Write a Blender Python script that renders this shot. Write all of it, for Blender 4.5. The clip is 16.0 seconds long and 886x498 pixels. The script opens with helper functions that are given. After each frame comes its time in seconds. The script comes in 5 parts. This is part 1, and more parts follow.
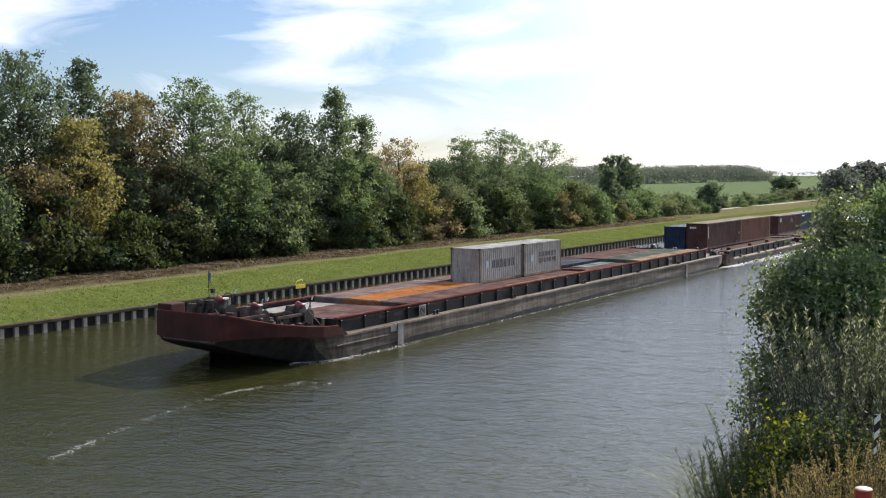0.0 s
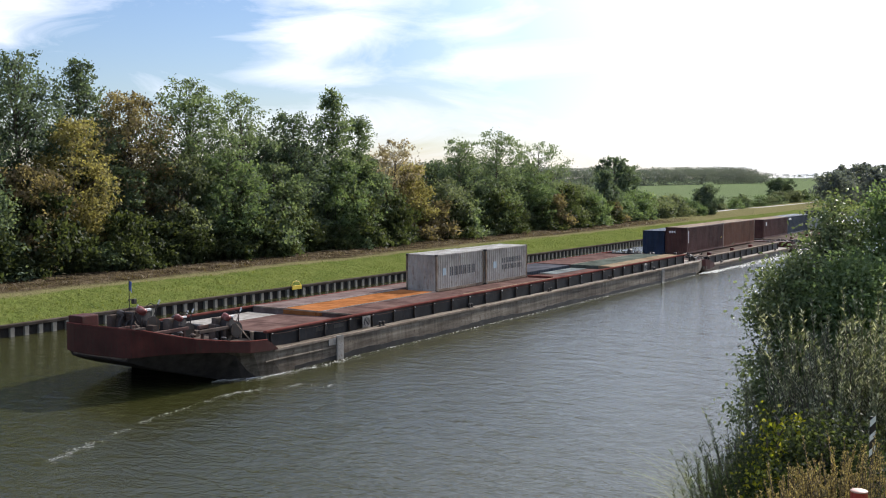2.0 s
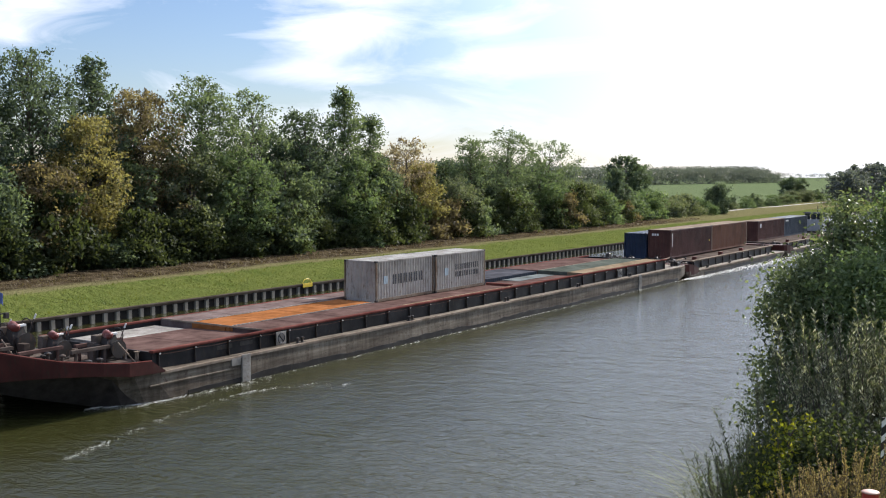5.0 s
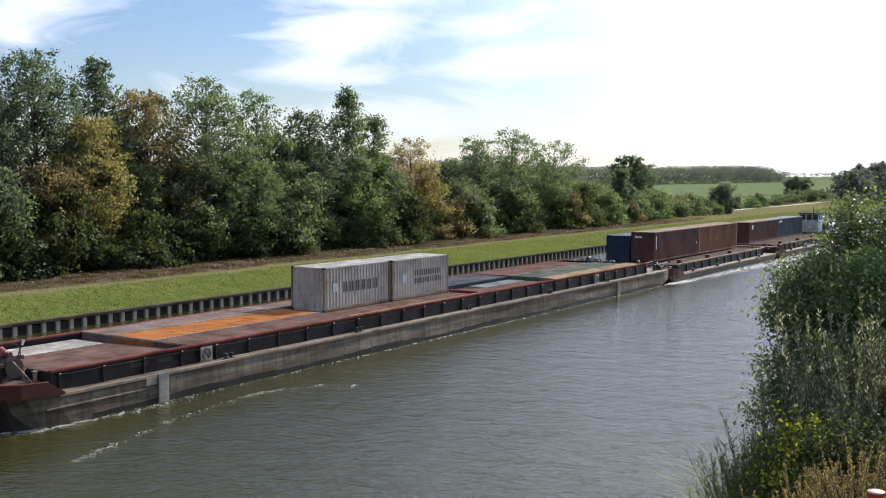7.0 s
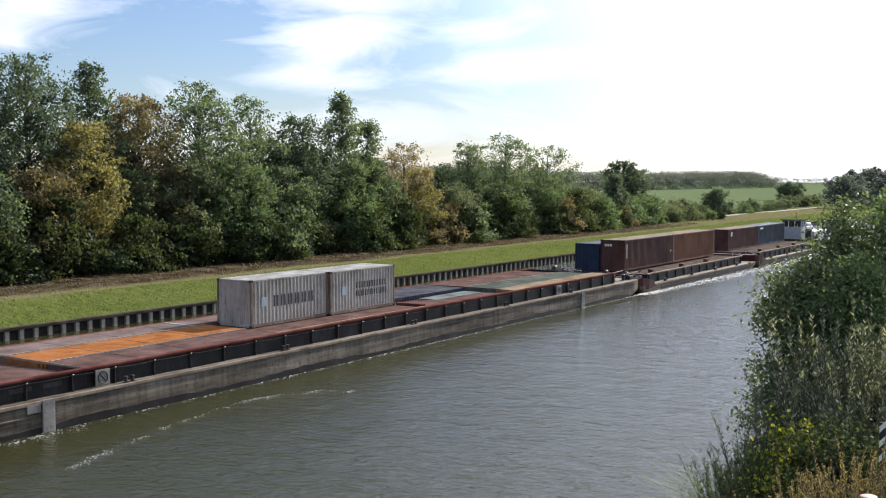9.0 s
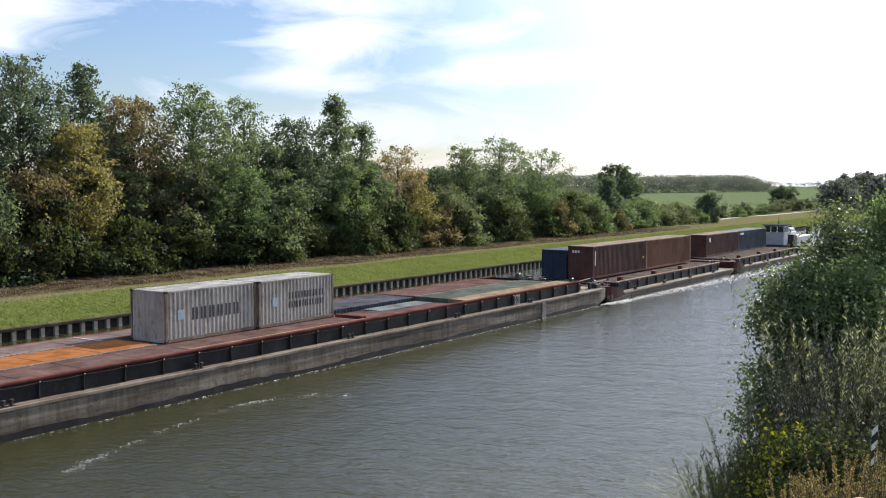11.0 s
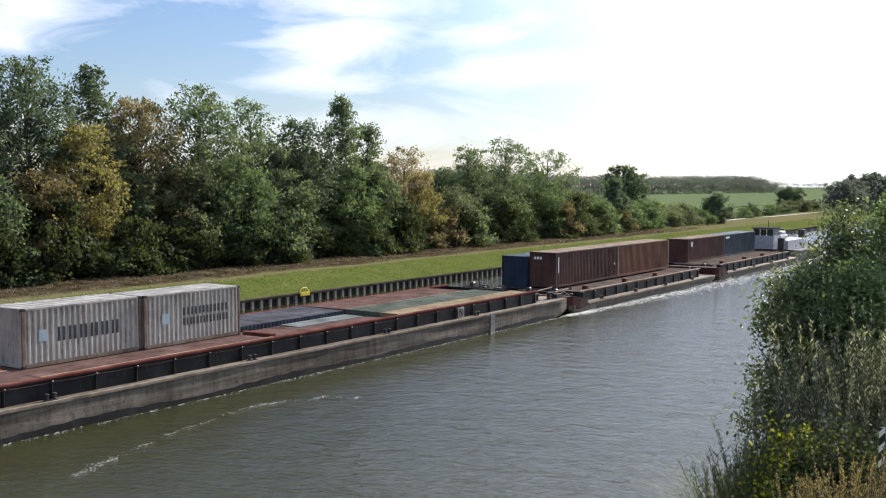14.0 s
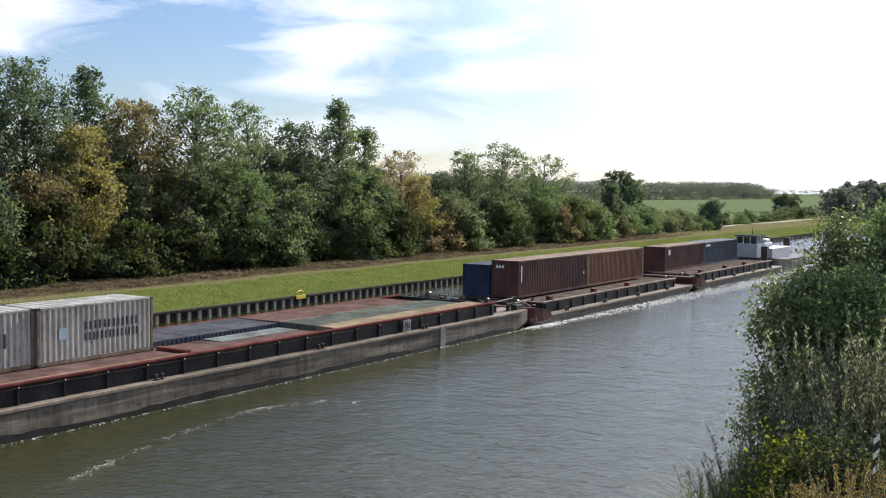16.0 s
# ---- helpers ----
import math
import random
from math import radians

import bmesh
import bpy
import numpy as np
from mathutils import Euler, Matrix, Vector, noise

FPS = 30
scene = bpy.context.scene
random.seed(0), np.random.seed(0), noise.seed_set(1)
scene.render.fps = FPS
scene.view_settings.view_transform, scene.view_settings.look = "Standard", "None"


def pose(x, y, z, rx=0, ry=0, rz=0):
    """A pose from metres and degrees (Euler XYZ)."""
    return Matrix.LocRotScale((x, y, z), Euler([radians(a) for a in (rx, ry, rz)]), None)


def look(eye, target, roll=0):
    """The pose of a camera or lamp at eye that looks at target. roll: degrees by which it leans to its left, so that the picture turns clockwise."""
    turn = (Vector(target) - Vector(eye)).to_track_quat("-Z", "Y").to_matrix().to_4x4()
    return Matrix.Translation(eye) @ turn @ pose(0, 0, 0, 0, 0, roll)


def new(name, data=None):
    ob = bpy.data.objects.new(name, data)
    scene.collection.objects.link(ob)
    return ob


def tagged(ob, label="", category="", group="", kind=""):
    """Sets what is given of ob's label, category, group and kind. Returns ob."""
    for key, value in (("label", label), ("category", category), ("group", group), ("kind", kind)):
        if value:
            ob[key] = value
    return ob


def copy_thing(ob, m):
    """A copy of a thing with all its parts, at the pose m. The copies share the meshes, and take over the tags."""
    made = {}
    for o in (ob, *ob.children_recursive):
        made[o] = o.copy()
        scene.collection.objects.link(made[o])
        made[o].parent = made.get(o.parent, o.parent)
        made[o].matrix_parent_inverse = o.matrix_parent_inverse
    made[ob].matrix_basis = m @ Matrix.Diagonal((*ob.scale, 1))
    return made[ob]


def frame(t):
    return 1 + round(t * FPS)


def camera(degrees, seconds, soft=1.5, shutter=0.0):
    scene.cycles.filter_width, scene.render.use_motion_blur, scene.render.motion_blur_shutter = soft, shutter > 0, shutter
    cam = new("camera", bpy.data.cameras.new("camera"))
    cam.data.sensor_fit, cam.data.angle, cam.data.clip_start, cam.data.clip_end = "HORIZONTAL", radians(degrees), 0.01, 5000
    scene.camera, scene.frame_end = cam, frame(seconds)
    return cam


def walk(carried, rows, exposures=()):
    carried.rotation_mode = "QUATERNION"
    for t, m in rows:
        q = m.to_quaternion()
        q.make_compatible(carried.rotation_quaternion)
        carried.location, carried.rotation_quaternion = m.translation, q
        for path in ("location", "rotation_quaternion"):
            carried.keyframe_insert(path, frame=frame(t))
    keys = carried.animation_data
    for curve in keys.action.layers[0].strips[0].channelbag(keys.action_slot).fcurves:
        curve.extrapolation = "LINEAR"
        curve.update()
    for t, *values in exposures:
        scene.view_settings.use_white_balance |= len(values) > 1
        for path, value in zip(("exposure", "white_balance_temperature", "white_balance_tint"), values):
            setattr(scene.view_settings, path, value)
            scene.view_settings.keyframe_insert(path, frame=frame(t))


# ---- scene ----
# ---- camera: stands on a bridge over the canal, slightly unsteady ----
EYE = (0.0, 0.0, 9.9)
cam = camera(46.2, 16.0, soft=1.1)
TURNS = [
    (0.0, 85.965, 0.338, -56.846),
    (0.5, 85.924, 0.402, -56.879),
    (1.0, 85.918, 0.510, -56.814),
    (1.5, 85.897, 0.438, -57.047),
    (2.0, 86.037, 0.191, -57.033),
    (2.5, 85.983, 0.191, -56.932),
    (3.0, 85.912, 0.215, -56.829),
    (3.5, 85.783, 0.075, -56.688),
    (4.0, 85.866, 0.064, -56.576),
    (6.5, 85.986, -0.034, -56.283),
    (7.0, 85.958, 0.124, -56.190),
    (7.5, 85.960, 0.111, -56.107),
    (8.0, 85.994, -0.031, -56.339),
    (8.5, 86.010, 0.112, -56.464),
    (9.0, 86.231, 0.046, -56.550),
    (11.5, 86.375, -0.140, -56.905),
    (12.0, 86.356, -0.222, -56.822),
    (12.5, 86.458, -0.252, -56.735),
    (13.0, 86.514, -0.120, -56.672),
    (13.5, 86.485, -0.102, -56.633),
    (14.0, 86.443, -0.133, -56.547),
    (14.5, 86.393, -0.200, -56.728),
    (15.0, 86.337, -0.341, -56.681),
    (15.5, 86.517, -0.504, -56.630),
    (16.0, 86.666, -0.551, -56.729),
]
walk(cam, [(t, pose(*EYE, rx, ry, rz)) for t, rx, ry, rz in TURNS], [(0.0, 0.6, 6250, 13), (16.0, 0.6, 6250, 13)])

# ---- world and sun ----
SUN_EL, SUN_AZ = 32.0, -6.0   # height, and turn from the canal's axis (+X)
world = bpy.data.worlds.new("sky")
scene.world = world
world.use_nodes = True


CLOUDS = [(55.0, 9.2, 2.2, 1.3, 0.34), (56.0, 7.2, 1.2, 0.9, 0.2), (39.0, 7.6, 3.6, 1.1, 0.4), (41.0, 5.6, 3.4, 0.8, 0.3), (46.5, 9.9, 2.6, 0.35, 0.22), (38.0, 9.6, 6.0, 0.9, 0.22),
          (31.5, 8.0, 2.6, 0.7, 0.3), (30.0, 6.2, 4.0, 0.8, 0.3), (37.0, 3.0, 6.0, 1.3, 0.2), (52.0, 5.5, 3.5, 2.2, -0.15), (47.5, 7.2, 3.0, 1.6, -0.15)]


def sky_world():
    nt = world.node_tree
    nt.nodes.clear()
    N, L = nt.nodes.new, nt.links.new
    out = N("ShaderNodeOutputWorld")
    bg = N("ShaderNodeBackground")
    bg.inputs["Strength"].default_value = 0.066
    sky = N("ShaderNodeTexSky")
    sky.sky_type = "NISHITA"
    sky.sun_disc = False
    sky.sun_elevation = radians(SUN_EL)
    sky.sun_rotation = radians(90 - SUN_AZ)
    sky.air_density, sky.dust_density, sky.ozone_density = 1.2, 0.3, 2.5
    tc = N("ShaderNodeTexCoord")
    sep = N("ShaderNodeSeparateXYZ")
    L(tc.outputs["Generated"], sep.inputs[0])

    def math_(op, a, b=None):
        m = N("ShaderNodeMath"); m.operation = op
        for sock, v in zip(m.inputs, (a, b)):
            if isinstance(v, (int, float)):
                sock.default_value = v
            elif v is not None:
                L(v, sock)
        return m.outputs[0]

    # bearing and height of the direction, in degrees
    az = math_("MULTIPLY", math_("ARCTAN2", sep.outputs[1], sep.outputs[0]), 180 / math.pi)
    el = math_("MULTIPLY", math_("ARCSINE", sep.outputs[2]), 180 / math.pi)
    com = N("ShaderNodeCombineXYZ")
    L(az, com.inputs[0]); L(el, com.inputs[1])
    mp = N("ShaderNodeMapping")
    mp.inputs["Rotation"].default_value = (0, 0, radians(-7))
    mp.inputs["Scale"].default_value = (0.11, 0.42, 1.0)
    L(com.outputs[0], mp.inputs[0])
    n1 = N("ShaderNodeTexNoise")
    n1.inputs["Scale"].default_value, n1.inputs["Detail"].default_value = 1.0, 9
    n1.inputs["Roughness"].default_value, n1.inputs["Distortion"].default_value = 0.6, 0.7
    L(mp.outputs[0], n1.inputs[0])
    # loose banks of cloud: bearing, height, half width, half height, density
    total = n1.outputs["Fac"]
    for a, h, w, v, k in CLOUDS:
        dx = math_("DIVIDE", math_("SUBTRACT", az, a), w)
        dy = math_("DIVIDE", math_("SUBTRACT", el, h), v)
        bell = math_("EXPONENT", math_("MULTIPLY", math_("ADD", math_("MULTIPLY", dx, dx), math_("MULTIPLY", dy, dy)), -1.0))
        total = math_("ADD", total, math_("MULTIPLY", bell, k))
    # unseen thicker cloud added overhead to brighten the fill light
    over = N("ShaderNodeMapRange")
    over.inputs["From Min"].default_value, over.inputs["From Max"].default_value = 18.0, 45.0
    over.inputs["To Min"].default_value, over.inputs["To Max"].default_value = 0.0, 0.2
    L(el, over.inputs["Value"])
    total = math_("ADD", total, over.outputs[0])
    ramp = N("ShaderNodeValToRGB")
    ramp.color_ramp.elements[0].position, ramp.color_ramp.elements[1].position = 0.5, 0.85
    L(total, ramp.inputs[0])
    fac = N("ShaderNodeMath"); fac.operation = "MULTIPLY"; fac.inputs[1].default_value = 0.92
    L(ramp.outputs["Color"], fac.inputs[0])
    # thin veil of high cloud, whiter towards the sun
    dot = N("ShaderNodeVectorMath"); dot.operation = "DOT_PRODUCT"
    dot.inputs[1].default_value = tuple(TO_SUN)
    L(tc.outputs["Generated"], dot.inputs[0])
    veil = N("ShaderNodeMapRange"); veil.interpolation_type = "SMOOTHSTEP"
    veil.inputs["From Min"].default_value, veil.inputs["From Max"].default_value = 0.66, 0.93
    veil.inputs["To Min"].default_value, veil.inputs["To Max"].default_value = 0.0, 0.92
    L(dot.outputs["Value"], veil.inputs["Value"])
    tint = N("ShaderNodeMix"); tint.data_type, tint.blend_type = "RGBA", "MULTIPLY"
    tint.inputs["Factor"].default_value = 1.0
    tint.inputs["B"].default_value = (0.95, 1.0, 1.2, 1)
    L(sky.outputs[0], tint.inputs["A"])
    mix = N("ShaderNodeMix"); mix.data_type = "RGBA"
    L(fac.outputs[0], mix.inputs["Factor"])
    L(tint.outputs["Result"], mix.inputs["A"])
    mix.inputs["B"].default_value = (11.8, 12.2, 13.2, 1)
    mix2 = N("ShaderNodeMix"); mix2.data_type = "RGBA"
    L(veil.outputs[0], mix2.inputs["Factor"])
    L(mix.outputs["Result"], mix2.inputs["A"])
    mix2.inputs["B"].default_value = (15.4, 17.0, 20.2, 1)
    L(mix2.outputs["Result"], bg.inputs["Color"])
    L(bg.outputs[0], out.inputs[0])


_az = radians(SUN_AZ)
_el = radians(SUN_EL)
TO_SUN = Vector((math.cos(_el) * math.cos(_az), math.cos(_el) * math.sin(_az), math.sin(_el)))
sky_world()
sun = new("sun", bpy.data.lights.new("sun", "SUN"))
sun.data.energy, sun.data.angle, sun.data.color = 5.0, radians(0.53), (1.0, 0.94, 0.84)
sun.matrix_basis = look(TO_SUN * 300, (0, 0, 0))


# ---- materials ----
class Nodes:
    """Builds a node material."""

    def __init__(self, name):
        self.mat = bpy.data.materials.new(name)
        self.mat.use_nodes = True
        self.nt = self.mat.node_tree
        self.b = self.nt.nodes["Principled BSDF"]
        self.out = self.nt.nodes["Material Output"]
        self.tc = self.nt.nodes.new("ShaderNodeTexCoord")

    def n(self, kind, **kw):
        node = self.nt.nodes.new(kind)
        for k, v in kw.items():
            node.inputs[k].default_value = v
        return node

    def l(self, a, b):
        self.nt.links.new(a, b)

    def noise(self, scale, detail=4, rough=0.55, stretch=(1, 1, 1), dist=0.0):
        mp = self.n("ShaderNodeMapping", Scale=stretch)
        self.l(self.tc.outputs["Object"], mp.inputs[0])
        t = self.n("ShaderNodeTexNoise", Scale=scale, Detail=detail, Roughness=rough, Distortion=dist)
        self.l(mp.outputs[0], t.inputs["Vector"])
        return t.outputs["Fac"]

    def ramp(self, fac, stops):
        r = self.n("ShaderNodeValToRGB")
        e = r.color_ramp.elements
        while len(e) < len(stops):
            e.new(0.5)
        for el, (p, c) in zip(e, stops):
            el.position, el.color = p, (*c, 1) if len(c) == 3 else c
        self.l(fac, r.inputs[0])
        return r.outputs["Color"]

    def mix(self, fac, a, b, mode="MIX"):
        m = self.n("ShaderNodeMix")
        m.data_type, m.blend_type = "RGBA", mode
        for sock, v in ((m.inputs["Factor"], fac), (m.inputs["A"], a), (m.inputs["B"], b)):
            if isinstance(v, (int, float)):
                sock.default_value = v
            elif isinstance(v, tuple):
                sock.default_value = (*v, 1)
            else:
                self.l(v, sock)
        return m.outputs["Result"]

    def bump(self, height, strength, distance):
        bm = self.n("ShaderNodeBump", Strength=strength, Distance=distance)
        self.l(height, bm.inputs["Height"])
        self.l(bm.outputs[0], self.b.inputs["Normal"])
        return bm

    def set(self, **kw):
        for k, v in kw.items():
            k = k.replace("_", " ")
            if isinstance(v, (int, float)):
                self.b.inputs[k].default_value = v
            elif isinstance(v, tuple):
                self.b.inputs[k].default_value = (*v, 1)
            else:
                self.l(v, self.b.inputs[k])
        return self


def worn_paint(name, base, rust=(0.16, 0.075, 0.04), amount=0.5, rough=0.55, streak=True, second=None, scale=1.0):
    """Weathered paint on steel: fading in large blotches, rust in small ones, streaks that run down."""
    k = Nodes(name)
    big = k.noise(0.7 * scale, 4, 0.6)
    fade = second or tuple(min(1.0, c * 1.35 + 0.015) for c in base)
    dark = tuple(c * 0.6 for c in base)
    col = k.ramp(big, [(0.3, dark), (0.5, base), (0.72, fade)])
    fine = k.noise(9 * scale, 6, 0.65, (1, 1, 0.25) if streak else (1, 1, 1))
    mask = k.ramp(fine, [(0.62 - 0.12 * amount, (0, 0, 0)), (0.78 - 0.1 * amount, (1, 1, 1))])
    col = k.mix(mask, col, rust)
    grime = k.noise(2.2 * scale, 5, 0.6, (1, 1, 0.12) if streak else (1, 1, 1))
    g = k.ramp(grime, [(0.35, (0.72, 0.7, 0.68)), (0.65, (1, 1, 1))])
    col = k.mix(0.8, col, g, "MULTIPLY")
    k.set(Base_Color=col, Roughness=rough, Metallic=0.0)
    k.b.inputs["Specular IOR Level"].default_value = 0.2 if streak else 0.0
    k.bump(fine, 0.25, 0.01)
    return k.mat


def dented(mat, scale, depth):
    """Adds slow dents to a worn paint."""
    nt = mat.node_tree
    fine = [n for n in nt.nodes if n.type == "BUMP"][0]
    tc = nt.nodes.new("ShaderNodeTexCoord")
    t = nt.nodes.new("ShaderNodeTexNoise")
    t.inputs["Scale"].default_value, t.inputs["Detail"].default_value = scale, 3
    b = nt.nodes.new("ShaderNodeBump")
    b.inputs["Strength"].default_value, b.inputs["Distance"].default_value = 1.0, depth
    nt.links.new(tc.outputs["Object"], t.inputs["Vector"])
    nt.links.new(t.outputs["Fac"], b.inputs["Height"])
    nt.links.new(b.outputs[0], fine.inputs["Normal"])
    return mat


def leaf_mat(name, stops, trans=0.55, rough=0.6):
    """Leaves: each its own tint, partly letting light through."""
    k = Nodes(name)
    geo = k.n("ShaderNodeNewGeometry")
    col = k.ramp(geo.outputs["Random Per Island"], stops)
    big = k.noise(0.35, 3, 0.5)
    col = k.mix(0.75, col, k.ramp(big, [(0.35, (0.8, 0.82, 0.78)), (0.65, (1.05, 1.05, 1.05))]), "MULTIPLY")
    k.set(Base_Color=col, Roughness=rough)
    k.b.inputs["Specular IOR Level"].default_value = 0.2
    tr = k.n("ShaderNodeBsdfTranslucent")
    k.l(k.mix(1.0, col, (1.0, 1.0, 0.5), "MULTIPLY"), tr.inputs["Color"])
    ms = k.n("ShaderNodeMixShader", Fac=trans)
    k.l(k.b.outputs[0], ms.inputs[1])
    k.l(tr.outputs[0], ms.inputs[2])
    k.l(ms.outputs[0], k.out.inputs["Surface"])
    return k.mat


def plain(name, base, rough=0.6, metal=0.0, var=0.2, scale=4.0, bump=0.1):
    k = Nodes(name)
    f = k.noise(scale, 5, 0.6)
    col = k.ramp(f, [(0.3, tuple(c * (1 - var) for c in base)), (0.7, tuple(min(1, c * (1 + var)) for c in base))])
    k.set(Base_Color=col, Roughness=rough, Metallic=metal)
    k.bump(f, bump, 0.02)
    return k.mat


def water_mat():
    k = Nodes("canal_water")
    big = k.noise(0.04, 3, 0.5)
    k.set(Base_Color=k.ramp(big, [(0.3, (0.028, 0.029, 0.009)), (0.7, (0.04, 0.039, 0.014))]), Roughness=0.05)
    k.b.inputs["IOR"].default_value = 1.33
    w1 = k.noise(0.95, 4, 0.6, (1.0, 0.5, 1.0), 0.5)
    w2 = k.noise(4.3, 4, 0.6, (1.0, 0.6, 1.0), 0.3)
    w3 = k.noise(12.0, 3, 0.6, (1.0, 0.7, 1.0))
    a = k.n("ShaderNodeMath"); a.operation = "MULTIPLY_ADD"; a.inputs[1].default_value = 0.36
    k.l(w2, a.inputs[0]); k.l(w1, a.inputs[2])
    b = k.n("ShaderNodeMath"); b.operation = "MULTIPLY_ADD"; b.inputs[1].default_value = 0.06
    k.l(w3, b.inputs[0]); k.l(a.outputs[0], b.inputs[2])
    k.bump(b.outputs[0], 1.0, 0.13)
    return k.mat


def ground_mat():
    """Grass verge, worn path, dry grass under the trees, field beyond: by distance from the canal."""
    k = Nodes("ground_cover")
    sep = k.n("ShaderNodeSeparateXYZ")
    k.l(k.tc.outputs["Object"], sep.inputs[0])
    wob = k.noise(0.25, 4, 0.6)
    add = k.n("ShaderNodeMath"); add.operation = "MULTIPLY_ADD"; add.inputs[1].default_value = 2.2
    k.l(wob, add.inputs[0]); k.l(sep.outputs[1], add.inputs[2])
    mr = k.n("ShaderNodeMapRange")
    mr.inputs["From Min"].default_value, mr.inputs["From Max"].default_value = 50.0, 150.0
    k.l(add.outputs[0], mr.inputs["Value"])
    f = k.noise(7.0, 6, 0.7)
    f2 = k.noise(0.5, 4, 0.6)
    grass = k.ramp(f, [(0.3, (0.07, 0.09, 0.026)), (0.55, (0.11, 0.13, 0.04)), (0.75, (0.165, 0.18, 0.065))])
    grass = k.mix(0.9, grass, k.ramp(f2, [(0.3, (0.72, 0.8, 0.62)), (0.7, (1.15, 1.08, 1.0))]), "MULTIPLY")
    # dry strip: tree shade and bare soil both put into its dark tones
    dry = k.ramp(f, [(0.3, (0.06, 0.047, 0.03)), (0.6, (0.12, 0.093, 0.058)), (0.8, (0.19, 0.15, 0.1))])
    soil_shade = k.ramp(k.noise(0.55, 5, 0.65), [(0.42, (0.32, 0.3, 0.28)), (0.6, (1.0, 1.0, 1.0))])
    dry = k.mix(1.0, dry, soil_shade, "MULTIPLY")
    path = k.ramp(f, [(0.3, (0.11, 0.105, 0.045)), (0.7, (0.18, 0.16, 0.08))])
    field = k.ramp(f2, [(0.3, (0.11, 0.145, 0.07)), (0.7, (0.135, 0.165, 0.085))])
    u = mr.outputs[0]
    m1 = k.ramp(u, [(0.163, (0, 0, 0)), (0.167, (1, 1, 1))])
    m2 = k.ramp(u, [(0.176, (0, 0, 0)), (0.19, (1, 1, 1))])
    m3 = k.ramp(u, [(0.36, (0, 0, 0)), (0.42, (1, 1, 1))])
    col = k.mix(m1, grass, path)
    wood = k.n("ShaderNodeMapRange")
    wood.inputs["From Min"].default_value, wood.inputs["From Max"].default_value = 175.0, 195.0
    wood.inputs["To Min"].default_value, wood.inputs["To Max"].default_value = 1.0, 0.0
    k.l(sep.outputs[0], wood.inputs["Value"])
    m2 = k.mix(1.0, m2, wood.outputs[0], "MULTIPLY")
    col = k.mix(m2, col, dry)
    col = k.mix(m3, col, field)
    k.set(Base_Color=col, Roughness=0.9)
    k.b.inputs["Specular IOR Level"].default_value = 0.0
    tuft = k.noise(1.5, 4, 0.6, (1.0, 0.55, 1.0), 0.6)
    low = k.n("ShaderNodeBump", Strength=1.0, Distance=0.4)
    k.l(tuft, low.inputs["Height"])
    fine = k.bump(f, 0.6, 0.14)
    k.l(low.outputs[0], fine.inputs["Normal"])
    return k.mat


M_WATER = water_mat()
M_GROUND = ground_mat()
def hull_paint():
    """Scraped grey hull paint: long smears along the hull, short streaks down it, rust in patches."""
    k = Nodes("hull_grey")
    smear = k.noise(1.0, 6, 0.65, (0.16, 1.0, 2.2))
    col = k.ramp(smear, [(0.3, (0.05, 0.038, 0.027)), (0.43, (0.12, 0.097, 0.072)), (0.55, (0.19, 0.16, 0.122)), (0.74, (0.33, 0.285, 0.225))])
    down = k.noise(3.0, 5, 0.65, (1.0, 1.0, 0.12))
    col = k.mix(0.75, col, k.ramp(down, [(0.35, (0.45, 0.42, 0.38)), (0.6, (1, 1, 1))]), "MULTIPLY")
    rust = k.noise(5.0, 6, 0.7)
    col = k.mix(k.ramp(rust, [(0.56, (0, 0, 0)), (0.68, (1, 1, 1))]), col, (0.068, 0.040, 0.027))
    k.set(Base_Color=col, Roughness=0.65)
    k.b.inputs["Specular IOR Level"].default_value = 0.2
    k.bump(rust, 0.3, 0.012)
    return k.mat


M_HULL = hull_paint()
dented(M_HULL, 0.6, 0.06)
M_BOOT = worn_paint("hull_tar", (0.03, 0.028, 0.026), (0.06, 0.045, 0.03), 0.4, 0.5)
M_RED = worn_paint("bow_red", (0.12, 0.024, 0.018), (0.07, 0.032, 0.022), 0.7, 0.55, True, (0.19, 0.045, 0.03))
dented(M_RED, 0.7, 0.06)
M_BOWD = worn_paint("bow_dark_red", (0.07, 0.02, 0.016), (0.045, 0.028, 0.02), 0.8, 0.6, True, (0.11, 0.032, 0.024))
M_RAIL = worn_paint("rail_red", (0.14, 0.05, 0.042), (0.11, 0.06, 0.045), 0.5, 0.5, False, (0.2, 0.085, 0.07))
# Red hood paint; its pale second tone stands for white highlights.
M_HOOD = worn_paint("hood_red_highlight", (0.2, 0.055, 0.045), (0.12, 0.06, 0.045), 0.6, 0.35, True, (0.5, 0.34, 0.32), 4.0)
# Near-black matt finish of the raked bow bottom.
M_BOWBLACK = plain("bow_black", (0.05, 0.042, 0.036), 0.95, 0, 0.4, 2)
M_BOWBLACK.node_tree.nodes["Principled BSDF"].inputs["Specular IOR Level"].default_value = 0.1
M_COAM = worn_paint("coaming_black", (0.018, 0.018, 0.02), (0.06, 0.04, 0.03), 0.4, 0.5)
M_BROWN = worn_paint("cover_brown", (0.125, 0.08, 0.07), (0.095, 0.065, 0.052), 0.5, 0.6, False, (0.175, 0.115, 0.1))
M_GREYB = worn_paint("cover_greybrown", (0.165, 0.125, 0.115), (0.15, 0.08, 0.05), 0.5, 0.6, False, (0.23, 0.185, 0.17))
